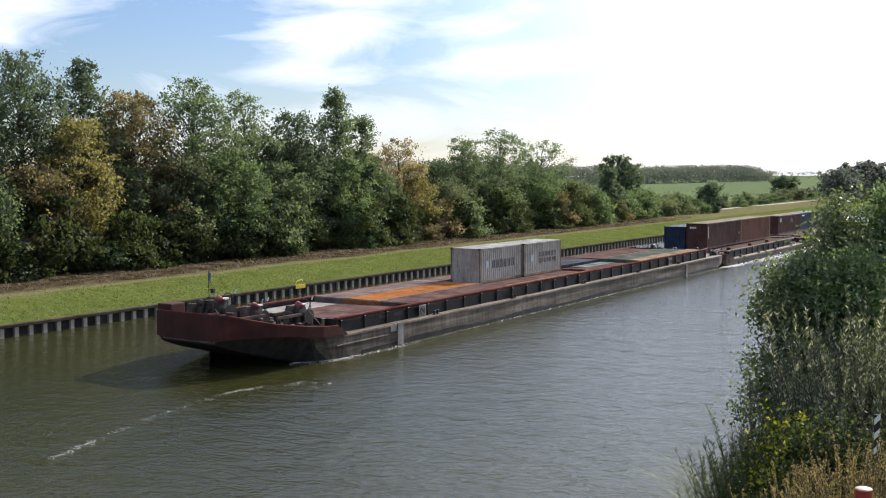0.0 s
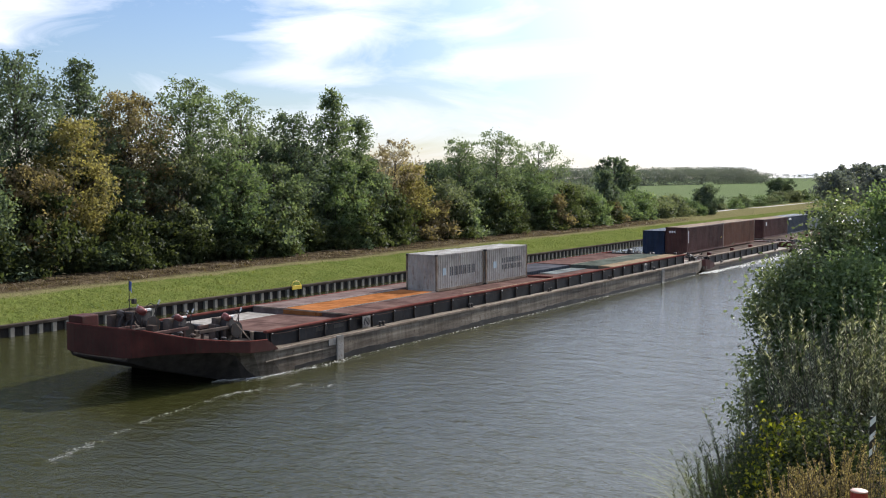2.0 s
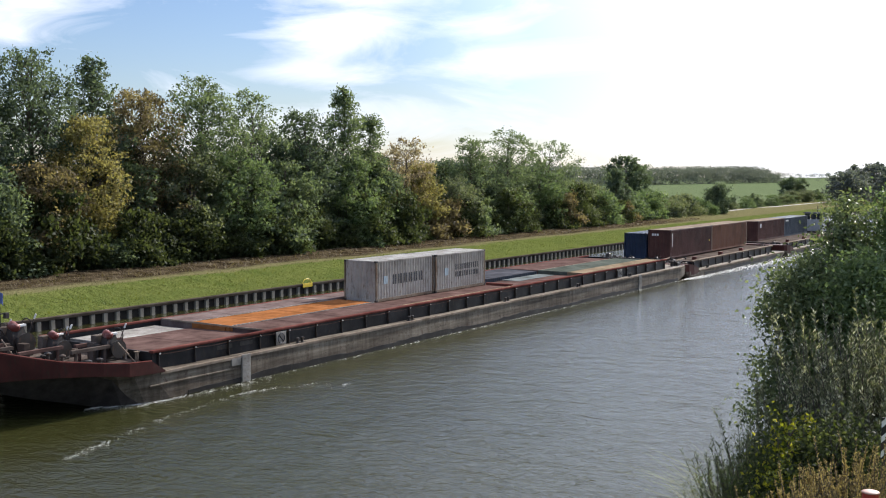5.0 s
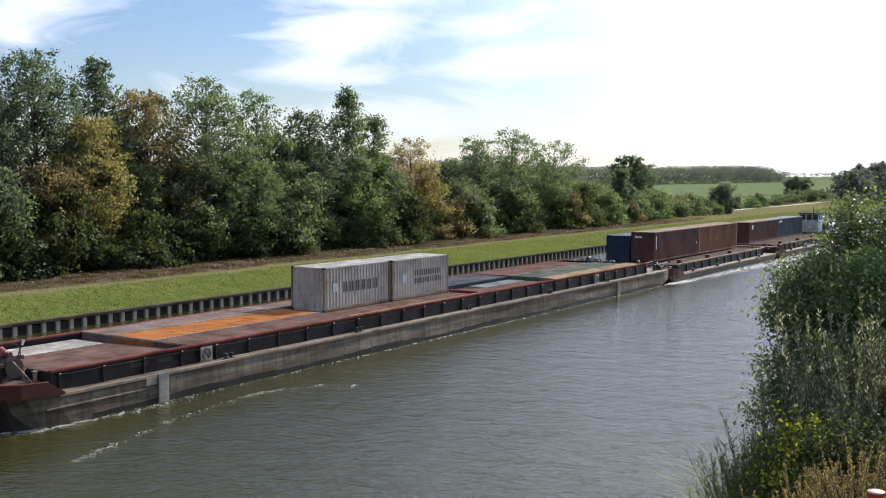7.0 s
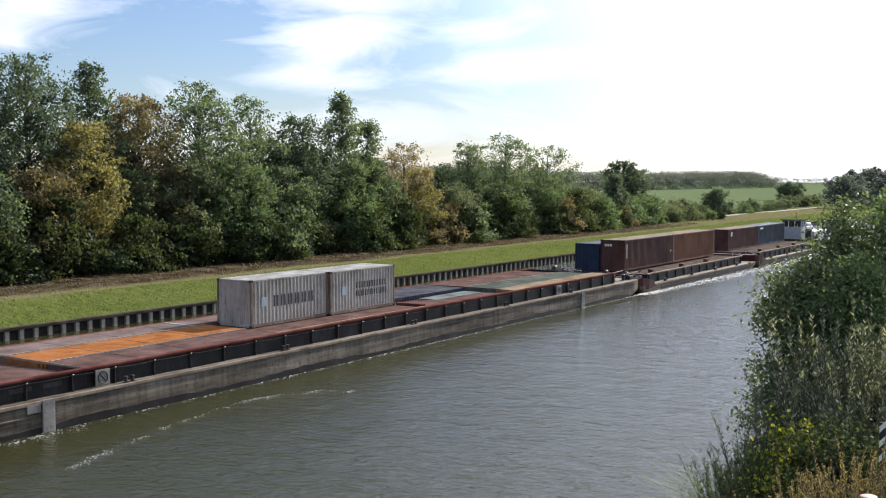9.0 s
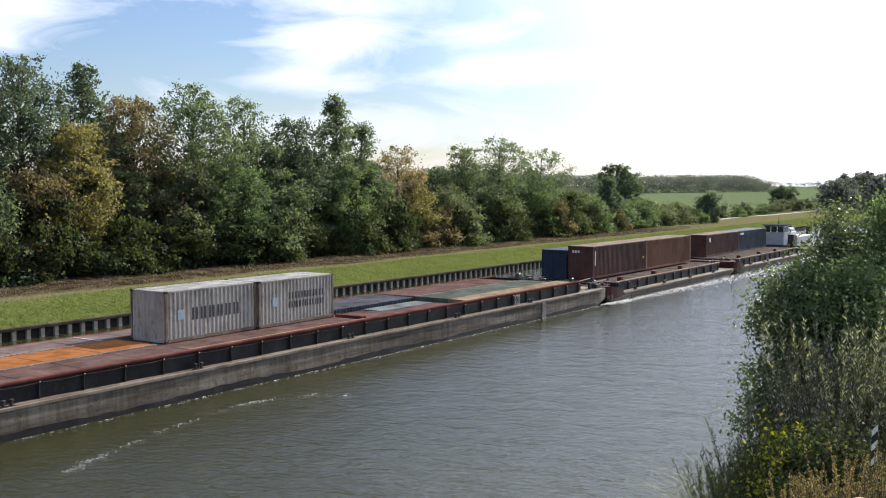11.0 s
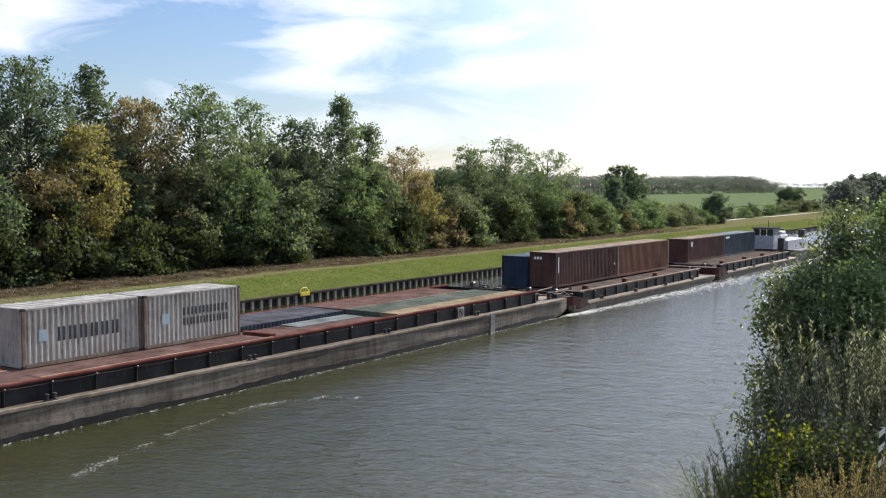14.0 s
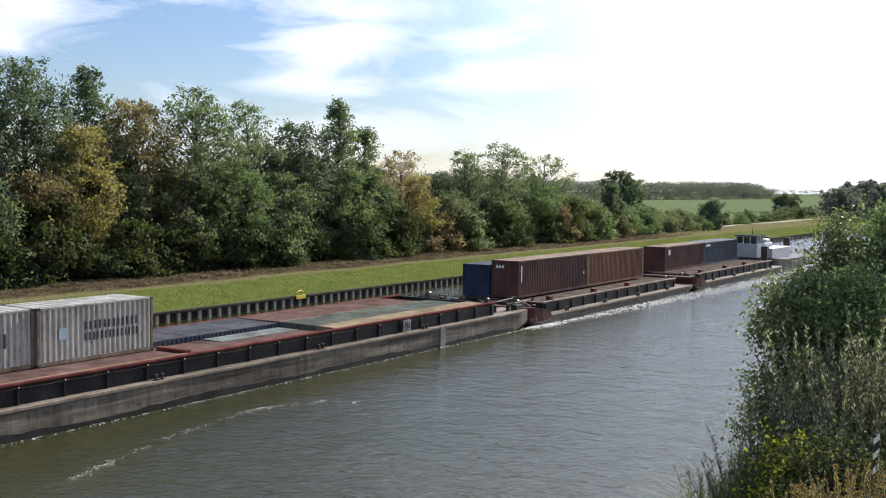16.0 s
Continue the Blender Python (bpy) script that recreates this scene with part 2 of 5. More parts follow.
M_ORANGE = worn_paint("cover_orange", (0.31, 0.125, 0.045), (0.19, 0.085, 0.05), 0.55, 0.6, False, (0.38, 0.165, 0.07))
M_PALE = worn_paint("cover_pale", (0.3, 0.285, 0.26), (0.19, 0.14, 0.1), 0.55, 0.7, False, (0.47, 0.46, 0.42))
M_BLUEC = worn_paint("cover_blue", (0.085, 0.088, 0.1), (0.1, 0.07, 0.058), 0.5, 0.7, False, (0.12, 0.125, 0.14))
M_PALEB = worn_paint("sheet_paleblue", (0.17, 0.19, 0.185), (0.15, 0.1, 0.08), 0.5, 0.7, False, (0.27, 0.31, 0.31))
M_GREEN = worn_paint("cover_green", (0.095, 0.11, 0.092), (0.12, 0.095, 0.075), 0.6, 0.6, False, (0.135, 0.15, 0.125))
M_OCHRE = worn_paint("cover_ochre", (0.25, 0.195, 0.13), (0.18, 0.115, 0.075), 0.6, 0.6, False, (0.34, 0.275, 0.185))
M_DECK = worn_paint("deck_steel", (0.11, 0.09, 0.078), (0.1, 0.06, 0.042), 0.6, 0.7, False, (0.17, 0.145, 0.125))
M_DECKP = worn_paint("deck_pale", (0.31, 0.25, 0.195), (0.17, 0.105, 0.07), 0.55, 0.7, False, (0.4, 0.335, 0.27))
M_CGREY = worn_paint("container_grey", (0.40, 0.37, 0.33), (0.17, 0.11, 0.07), 0.6, 0.5, True, (0.5, 0.47, 0.42), 0.7)
# Brown boxes' tan roof: sun brightness put into the colour; rust posts share it.
M_CROOF = worn_paint("container_roof_sun_tan", (0.34, 0.27, 0.21), (0.2, 0.11, 0.07), 0.6, 0.6, False, (0.46, 0.38, 0.3))
M_CROOFG = worn_paint("container_roof_pale", (0.4, 0.39, 0.36), (0.2, 0.14, 0.1), 0.6, 0.5, False, (0.52, 0.51, 0.48))
M_CPOST = worn_paint("container_post_rusty", (0.2, 0.155, 0.11), (0.16, 0.08, 0.045), 0.8, 0.55, True, (0.33, 0.29, 0.23), 1.0)
M_CBROWN = worn_paint("container_brown", (0.1, 0.046, 0.038), (0.09, 0.05, 0.038), 0.3, 0.5, True, (0.135, 0.064, 0.052), 0.7)
M_CRUST = worn_paint("container_rust", (0.2, 0.09, 0.052), (0.13, 0.07, 0.045), 0.35, 0.5, True, (0.195, 0.095, 0.062), 0.7)
M_CBLUE = worn_paint("container_blue", (0.022, 0.036, 0.07), (0.08, 0.055, 0.05), 0.15, 0.45, True, (0.034, 0.052, 0.095), 0.7)
M_CSLATE = worn_paint("container_slate", (0.05, 0.065, 0.085), (0.1, 0.07, 0.05), 0.2, 0.5, True, (0.08, 0.10, 0.125), 0.7)
M_STEEL = worn_paint("steel_dark", (0.05, 0.045, 0.042), (0.14, 0.075, 0.045), 0.5, 0.5)
M_WHITE = plain("white_paint", (0.72, 0.71, 0.68), 0.5, 0, 0.12, 3)
# Tug's white greyed: shade on the wheelhouse put into the colour.
M_TUG = plain("tug_white_shaded", (0.36, 0.37, 0.39), 0.5, 0, 0.15, 2)
M_CAPW = plain("post_cap", (0.42, 0.26, 0.2), 0.5, 0, 0.12, 3)
M_INK = plain("lettering_dark", (0.02, 0.022, 0.03), 0.5, 0, 0.2, 3)
M_LOGO = plain("emblem_blue", (0.32, 0.4, 0.45), 0.5, 0, 0.15, 3)
M_GLASS = plain("dark_glass", (0.02, 0.025, 0.03), 0.08, 0, 0.1, 3, 0.0)
M_YELLOW = plain("yellow_paint", (0.72, 0.52, 0.04), 0.5, 0, 0.15, 3)
M_REDP = plain("red_paint", (0.3, 0.028, 0.025), 0.45, 0, 0.15, 3)
M_FLAG = plain("flag_blue", (0.09, 0.14, 0.34), 0.8, 0, 0.2, 6)
M_FOAM = plain("foam_white", (0.5, 0.5, 0.48), 0.8, 0, 0.1, 10)
M_PILE = worn_paint("pile_pale", (0.24, 0.225, 0.19), (0.13, 0.095, 0.065), 0.6, 0.8, True, (0.34, 0.32, 0.275))
M_PILED = worn_paint("pile_dark", (0.03, 0.026, 0.022), (0.06, 0.04, 0.028), 0.4, 0.8)
M_CAP = worn_paint("pile_cap", (0.075, 0.062, 0.05), (0.1, 0.06, 0.04), 0.4, 0.85, False)
M_BARK = plain("bark", (0.085, 0.07, 0.055), 0.9, 0, 0.4, 8, 0.4)
M_WHITEROAD = plain("pale_track", (0.3, 0.28, 0.23), 0.9, 0, 0.15, 1)

G1, G2, G3 = (0.112, 0.15, 0.1), (0.172, 0.222, 0.145), (0.232, 0.285, 0.188)
L_GREEN = leaf_mat("leaf_green", [(0.0, G1), (0.55, G2), (0.95, G3)])
L_DARK = leaf_mat("leaf_dark", [(0.0, (0.083, 0.113, 0.088)), (0.6, (0.123, 0.163, 0.128)), (1.0, (0.172, 0.218, 0.167))])
# Darker leaf: shade under trees and low bushes put into the colour.
L_SHADED = leaf_mat("leaf_shaded", [(0.0, (0.045, 0.06, 0.03)), (0.6, (0.07, 0.088, 0.042)), (1.0, (0.11, 0.13, 0.06))])
L_LIGHT = leaf_mat("leaf_light", [(0.0, (0.107, 0.160, 0.085)), (0.6, (0.166, 0.226, 0.124)), (1.0, (0.224, 0.294, 0.181))])
L_YELLOW = leaf_mat("leaf_yellow", [(0.0, (0.205, 0.177, 0.085)), (0.6, (0.310, 0.272, 0.128)), (1.0, (0.394, 0.363, 0.190))])
L_BROWN = leaf_mat("leaf_brown", [(0.0, (0.145, 0.122, 0.079)), (0.5, (0.233, 0.189, 0.121)), (1.0, (0.326, 0.257, 0.173))])
L_OLIVE = leaf_mat("leaf_olive", [(0.0, (0.108, 0.132, 0.090)), (0.6, (0.172, 0.201, 0.131)), (1.0, (0.240, 0.265, 0.187))])
L_PINK = leaf_mat("leaf_russet", [(0.0, (0.234, 0.184, 0.142)), (0.6, (0.351, 0.284, 0.233)), (1.0, (0.441, 0.369, 0.314))])
# Silver-green willow leaf; the palest stop stands for whitish highlights.
L_SILVER = leaf_mat("leaf_silver_highlight", [(0.0, (0.081, 0.098, 0.061)), (0.6, (0.216, 0.227, 0.149)), (1.0, (0.702, 0.676, 0.567))], 0.35, 0.45)
L_NEAR = leaf_mat("leaf_near_dark", [(0.0, (0.077, 0.102, 0.060)), (0.6, (0.164, 0.206, 0.108)), (1.0, (0.347, 0.393, 0.238))], 0.4, 0.45)
L_LEMON = leaf_mat("leaf_lemon", [(0.0, (0.12, 0.17, 0.02)), (0.6, (0.38, 0.38, 0.04)), (1.0, (0.58, 0.52, 0.07))])
# Far leaves: distance haze put into a pale bluish leaf colour.
L_HAZED = leaf_mat("leaf_hazed", [(0.0, (0.128, 0.149, 0.176)), (0.6, (0.154, 0.174, 0.199)), (1.0, (0.173, 0.192, 0.214))], 0.5)
L_DRY = leaf_mat("leaf_dry", [(0.0, (0.098, 0.076, 0.045)), (0.6, (0.165, 0.126, 0.077)), (1.0, (0.240, 0.194, 0.126))], 0.3)
L_WEED = leaf_mat("weed_plume", [(0.0, (0.17, 0.125, 0.07)), (0.6, (0.3, 0.23, 0.13)), (1.0, (0.45, 0.36, 0.22))], 0.45)
L_REED = leaf_mat("leaf_reed", [(0.0, (0.065, 0.102, 0.035)), (0.6, (0.143, 0.180, 0.070)), (1.0, (0.312, 0.312, 0.154))], 0.35)
L_GRASS = leaf_mat("grass_blade", [(0.0, (0.12, 0.15, 0.045)), (0.6, (0.155, 0.18, 0.056)), (1.0, (0.2, 0.215, 0.08))], 0.6)


# ---- geometry helpers ----
class Geo:
    """Collects vertices and faces, and links them as one mesh."""

    def __init__(self):
        self.v, self.f = [], []

    def add(self, verts, faces):
        o = len(self.v)
        self.v += [tuple(p) for p in verts]
        self.f += [tuple(i + o for i in f) for f in faces]
        return self

    def box(self, x0, x1, y0, y1, z0, z1, bev=0.0):
        if bev <= 0:
            vs = [(x, y, z) for x in (x0, x1) for y in (y0, y1) for z in (z0, z1)]
            return self.add(vs, [(0, 1, 3, 2), (4, 6, 7, 5), (0, 4, 5, 1), (2, 3, 7, 6), (0, 2, 6, 4), (1, 5, 7, 3)])
        bm = bmesh.new()
        bmesh.ops.create_cube(bm, size=1)
        for p in bm.verts:
            p.co = Vector(((x0 + x1) / 2 + p.co.x * (x1 - x0), (y0 + y1) / 2 + p.co.y * (y1 - y0), (z0 + z1) / 2 + p.co.z * (z1 - z0)))
        bmesh.ops.bevel(bm, geom=list(bm.edges), offset=bev, segments=2, affect="EDGES", profile=0.6)
        bm.verts.index_update()
        self.add([p.co for p in bm.verts], [[p.index for p in f.verts] for f in bm.faces])
        bm.free()
        return self

    def tube(self, pts, radii, n=8, caps=True):
        pts = [Vector(p) for p in pts]
        rings = []
        for i, p in enumerate(pts):
            d = (pts[min(i + 1, len(pts) - 1)] - pts[max(i - 1, 0)]).normalized()
            a = d.orthogonal().normalized()
            b = d.cross(a)
            r = radii[i] if isinstance(radii, (list, tuple)) else radii
            rings.append([p + (a * math.cos(2 * math.pi * k / n) + b * math.sin(2 * math.pi * k / n)) * r for k in range(n)])
        vs = [q for ring in rings for q in ring]
        fs = [(i * n + k, i * n + (k + 1) % n, (i + 1) * n + (k + 1) % n, (i + 1) * n + k) for i in range(len(pts) - 1) for k in range(n)]
        if caps:
            fs += [tuple(range(n - 1, -1, -1)), tuple((len(pts) - 1) * n + k for k in range(n))]
        return self.add(vs, fs)

    def lathe(self, c, profile, n=14):
        """A turned body: profile of (radius, z), bottom to top, round an upright axis at c."""
        vs = [(c[0] + r * math.cos(2 * math.pi * k / n), c[1] + r * math.sin(2 * math.pi * k / n), c[2] + z) for r, z in profile for k in range(n)]
        m = len(profile)
        fs = [(i * n + k, i * n + (k + 1) % n, (i + 1) * n + (k + 1) % n, (i + 1) * n + k) for i in range(m - 1) for k in range(n)]
        fs += [tuple(range(n - 1, -1, -1)), tuple((m - 1) * n + k for k in range(n))]
        return self.add(vs, fs)

    def loft(self, rings, closed=True, caps=True):
        """Skin through rings of equal length."""
        n = len(rings[0])
        vs = [p for r in rings for p in r]
        e = n if closed else n - 1
        fs = [(i * n + k, i * n + (k + 1) % n, (i + 1) * n + (k + 1) % n, (i + 1) * n + k) for i in range(len(rings) - 1) for k in range(e)]
        if closed and caps:
            fs += [tuple(range(n - 1, -1, -1)), tuple((len(rings) - 1) * n + k for k in range(n))]
        return self.add(vs, fs)

    def mesh(self, name, mat, smooth=False):
        me = bpy.data.meshes.new(name)
        me.from_pydata(self.v, [], self.f)
        bm = bmesh.new()
        bm.from_mesh(me)
        bmesh.ops.recalc_face_normals(bm, faces=bm.faces)
        bm.to_mesh(me)
        bm.free()
        if mat:
            me.materials.append(mat)
        if smooth:
            me.polygons.foreach_set("use_smooth", [True] * len(me.polygons))
        return me


def part(name, geo, mat, parent, label="", smooth=False, kind=""):
    """Links a Geo (or a ready mesh) as ONE mesh object under a thing or a part."""
    me = geo.mesh(name, mat, smooth) if isinstance(geo, Geo) else geo
    ob = new(name, me)
    ob.parent = parent
    return tagged(ob, label, kind=kind)


def thing(name, label, category, at=(0, 0, 0), group="", kind="", turn=0.0):
    ob = new(name)
    ob.empty_display_size = 0.3
    ob.matrix_basis = pose(*at, 0, 0, turn)
    return tagged(ob, label, category, group, kind)


def quads_mesh(name, V, mat, smooth=False):
    """A mesh of loose four-cornered leaves: V is (n, 4, 3)."""
    n = len(V)
    me = bpy.data.meshes.new(name)
    me.vertices.add(n * 4)
    me.vertices.foreach_set("co", np.ascontiguousarray(V, dtype=np.float32).ravel())
    me.loops.add(n * 4)
    me.loops.foreach_set("vertex_index", np.arange(n * 4, dtype=np.int32))
    me.polygons.add(n)
    me.polygons.foreach_set("loop_start", np.arange(0, n * 4, 4, dtype=np.int32))
    me.polygons.foreach_set("loop_total", np.full(n, 4, dtype=np.int32))
    me.update(calc_edges=True)
    me.materials.append(mat)
    return me


RIDERS = []   # things of the tow: (object, place on the tow)


def rides(ob, at):
    RIDERS.append((ob, at))
    ob.matrix_basis = pose(at[0] + tow(0), at[1], at[2])
    return ob


def tow(t):
    """Where the tow's zero mark lies along the canal at t seconds."""
    return 60.50 - 2.646 * t - 0.0046 * t * t


# ---- ground, water, banks ----
BANK_Y = 57.8      # far sheet-pile line
NEAR_Y = 9.5


def ground_height(x, y):
    if y >= BANK_Y + 0.14:
        if y < BANK_Y + 0.35:
            return 0.76
        if y < 65.4:
            return 0.76 + (y - BANK_Y - 0.35) * 0.116
        if y < 71.5:
            return 1.6 + (y - 65.4) * 0.008
        return max(1.4, 1.65 + 0.15 * math.exp(-((y - 74) / 2.0) ** 2) - max(0, y - 78) * 0.03)
    if y > NEAR_Y:
        return -3.0
    low = 1.6 if y < 6.0 else 1.6 - (y - 6.0) / 3.5 * 2.2
    bank = 7.6 - max(0.0, x - 3.0) * 0.25
    k = min(1.0, max(0.0, (7.5 - y) / 4.0))
    return max(low, low + (bank - low) * k) if bank > low else low


def build_ground():
    xs = [-600, -200, -60, -20] + list(range(-8, 40, 2)) + list(range(40, 260, 5)) + [280, 320, 400, 550, 800, 1200, 1800, 2600, 4200]
    ys = [-3000, -800, -200, -60, -20, -8, -4, -2, 0, 1, 2, 3, 4, 5, 6, 7, 8, 9, 9.5, 9.52, 57.92, BANK_Y + 0.145, 58.15, 60, 62, 64, 65.4, 67, 69, 70, 71.5, 72.5, 73.5, 74.5, 76, 78, 84, 100, 130, 180, 260, 400, 700, 1200, 3000]
    g = Geo()
    rnd = random.Random(5)
    vs = []
    for x in xs:
        for y in ys:
            z = ground_height(x, y)
            if BANK_Y + 0.5 < y < 110 and -20 < x < 300:
                z += rnd.uniform(-0.06, 0.06)
            vs.append((x, y, z))
    n = len(ys)
    g.add(vs, [(i * n + j, (i + 1) * n + j, (i + 1) * n + j + 1, i * n + j + 1) for i in range(len(xs) - 1) for j in range(n - 1)])
    ob = new("ground", g.mesh("ground", M_GROUND, True))
    tagged(ob, "green grass verge rising to dry grass and a flat green field", "ground", kind="structure")
    w = Geo()
    wx = [-600, -60, 0, 60, 140, 300, 800, 4200]
    wy = [NEAR_Y - 1.2, 20, 34, 46, BANK_Y + 0.1]
    w.add([(x, y, 0) for x in wx for y in wy], [(i * 5 + j, (i + 1) * 5 + j, (i + 1) * 5 + j + 1, i * 5 + j + 1) for i in range(7) for j in range(4)])
    tagged(new("water", w.mesh("water", M_WATER)), "murky green-brown canal water with fine ripples", "water", kind="structure")


build_ground()


def build_piling():
    wall = thing("quay_wall", "dark steel sheet piling with pale ribs along the grass bank", "quay wall", kind="structure")
    part("backing", Geo().box(-60, 320, BANK_Y + 0.0, BANK_Y + 0.25, -1.5, 0.6), M_PILED, wall)
    part("capping_beam", Geo().box(-60, 320, BANK_Y - 0.16, BANK_Y + 0.3, 0.6, 0.8, 0.03), M_CAP, wall)
    prof = [(-0.19, 0.0), (-0.14, -0.14), (0.14, -0.14), (0.19, 0.0)]
    g = Geo()
    g.loft([[(a, b, z) for a, b in prof] for z in (-1.2, 0.597)], closed=True)
    me = g.mesh("pile", M_PILE)
    far = Geo()
    x = 26.0
    while x < 318:
        if x < 250:
            ob = new("pile", me)
            ob.parent = wall
            ob.matrix_basis = pose(x, BANK_Y - 0.002, 0)
        else:
            far.loft([[(x + a, BANK_Y - 0.002 + b, z) for a, b in prof] for z in (-1.2, 0.597)])
        x += 1.03
    part("far_piles", far, M_PILE, wall, kind="stuff")


build_piling()


# ---- plants ----
def leaf_quads(rng, centres, sizes, aspect=0.6, up=0.35, fold=0.25):
    """Folded, pointed leaves round the given centres."""
    n = len(centres)
    d = rng.normal(size=(n, 3)); d /= np.linalg.norm(d, axis=1)[:, None]
    nn = rng.normal(size=(n, 3)); nn[:, 2] += up * 2
    s = np.cross(d, nn); s /= np.linalg.norm(s, axis=1)[:, None] + 1e-9
    nn = np.cross(s, d)
    L = sizes[:, None]
    tip, tail = centres + d * L * 0.5, centres - d * L * 0.5
    a = centres + s * L * aspect * 0.5 + nn * L * fold * 0.5
    b = centres - s * L * aspect * 0.5 + nn * L * fold * 0.5
    return np.stack([tail, a, tip, b], 1)


def crown_radius(u, shape):
    if shape == "tall":
        return (math.sin(math.pi * min(1, 0.12 + 0.86 * u ** 0.7)) ** 0.8) * (1 - 0.3 * u)
    if shape == "bush":
        return math.sqrt(max(0.0, 1 - (u * 0.98) ** 2.2))
    return math.sin(math.pi * min(1, 0.14 + 0.83 * u ** 0.9)) ** 0.55


def tree(name, label, category, at, height, width, mat, seed, shape="round", clumps=260, per=34, leaf=0.36, base=0.12, group="", trunk=0.16, gap=0.3):
    """A tree: tapered trunk with limbs, and a crown of leaf clumps on uneven lobes."""
    rng = np.random.default_rng(seed)
    rnd = random.Random(seed)
    ob = thing(name, label, category, at, group)
    zb = height * base
    g = Geo()
    lean = (rnd.uniform(-0.03, 0.03) * height, rnd.uniform(-0.03, 0.03) * height)
    axis = lambda z: Vector((lean[0] * (z / height) ** 1.5 + 0.012 * height * math.sin(z * 0.9 + seed), lean[1] * (z / height) ** 1.5, z))
    zs = [-0.4, 0.3] + [height * f for f in (0.15, 0.3, 0.45, 0.6, 0.75, 0.9)]
    g.tube([axis(max(z, 0)) + Vector((0, 0, min(z, 0))) for z in zs], [trunk * 1.5, trunk * 1.15] + [trunk * (1 - 0.95 * f) + 0.02 for f in (0.1, 0.28, 0.45, 0.6, 0.76, 0.92)], 7)
    # lobes at the ends of limbs
    lobes = []
    nl = max(12, int(clumps / 6))
    for i in range(nl):
        u = (i + rnd.random()) / nl
        z = zb + (height - zb) * u
        R = crown_radius(u, shape) * width / 2
        a = i * 2.399 + rnd.uniform(-0.5, 0.5)
        rr = R * math.sqrt(rnd.uniform(0.1, 1.1))
        c = axis(z) + Vector((math.cos(a) * rr, math.sin(a) * rr, 0))
        s = (0.16 + 0.2 * rnd.random()) * width * (0.62 if shape != "bush" else 0.75) * (0.55 + 0.45 * crown_radius(u, shape))
        s = min(s, max(0.5, (height - z) * 1.1 + 0.25))
        lobes.append((c, s))
        z0 = max(height * 0.08, z - rr * rnd.uniform(0.7, 1.3) - 0.3)
        p0, p2 = axis(z0), c
        p1 = (p0 + p2) / 2 + Vector((rnd.uniform(-0.2, 0.2), rnd.uniform(-0.2, 0.2), -0.1 * rr))
        g.tube([p0, p1, p2], [trunk * 0.34 * (1 - 0.6 * u) + 0.015, trunk * 0.22 * (1 - 0.6 * u) + 0.012, 0.012], 5, False)
    part("trunk", g, M_BARK, ob, smooth=True)
    w = np.array([s for _, s in lobes]) ** 2
    pick = rng.choice(len(lobes), size=clumps, p=w / w.sum())
    C = np.array([lobes[i][0] for i in pick]); Sz = np.array([lobes[i][1] for i in pick])
    d = rng.normal(size=(clumps, 3)); d /= np.linalg.norm(d, axis=1)[:, None]
    rad = Sz * (gap + (1 - gap) * rng.random(clumps) ** 0.5)
    cc = C + d * rad[:, None] * np.array([1.2, 1.2, 0.7])
    cc[:, 2] = np.maximum(cc[:, 2], 0.25)
    k = rng.integers(int(per * 0.5), int(per * 1.5), size=clumps)
    idx = np.repeat(np.arange(clumps), k)
    spread = (0.12 + 0.14 * rng.random(clumps)) * (0.9 + Sz * 0.6)
    P = cc[idx] + rng.normal(size=(len(idx), 3)) * spread[idx][:, None] * np.array([1.15, 1.15, 0.8])
    P[:, 2] = np.maximum(P[:, 2], 0.05)
    sizes = leaf * (0.6 + 0.7 * rng.random(len(P)))
    part("crown", quads_mesh("crown", leaf_quads(rng, P, sizes), mat), None, ob)
    return ob


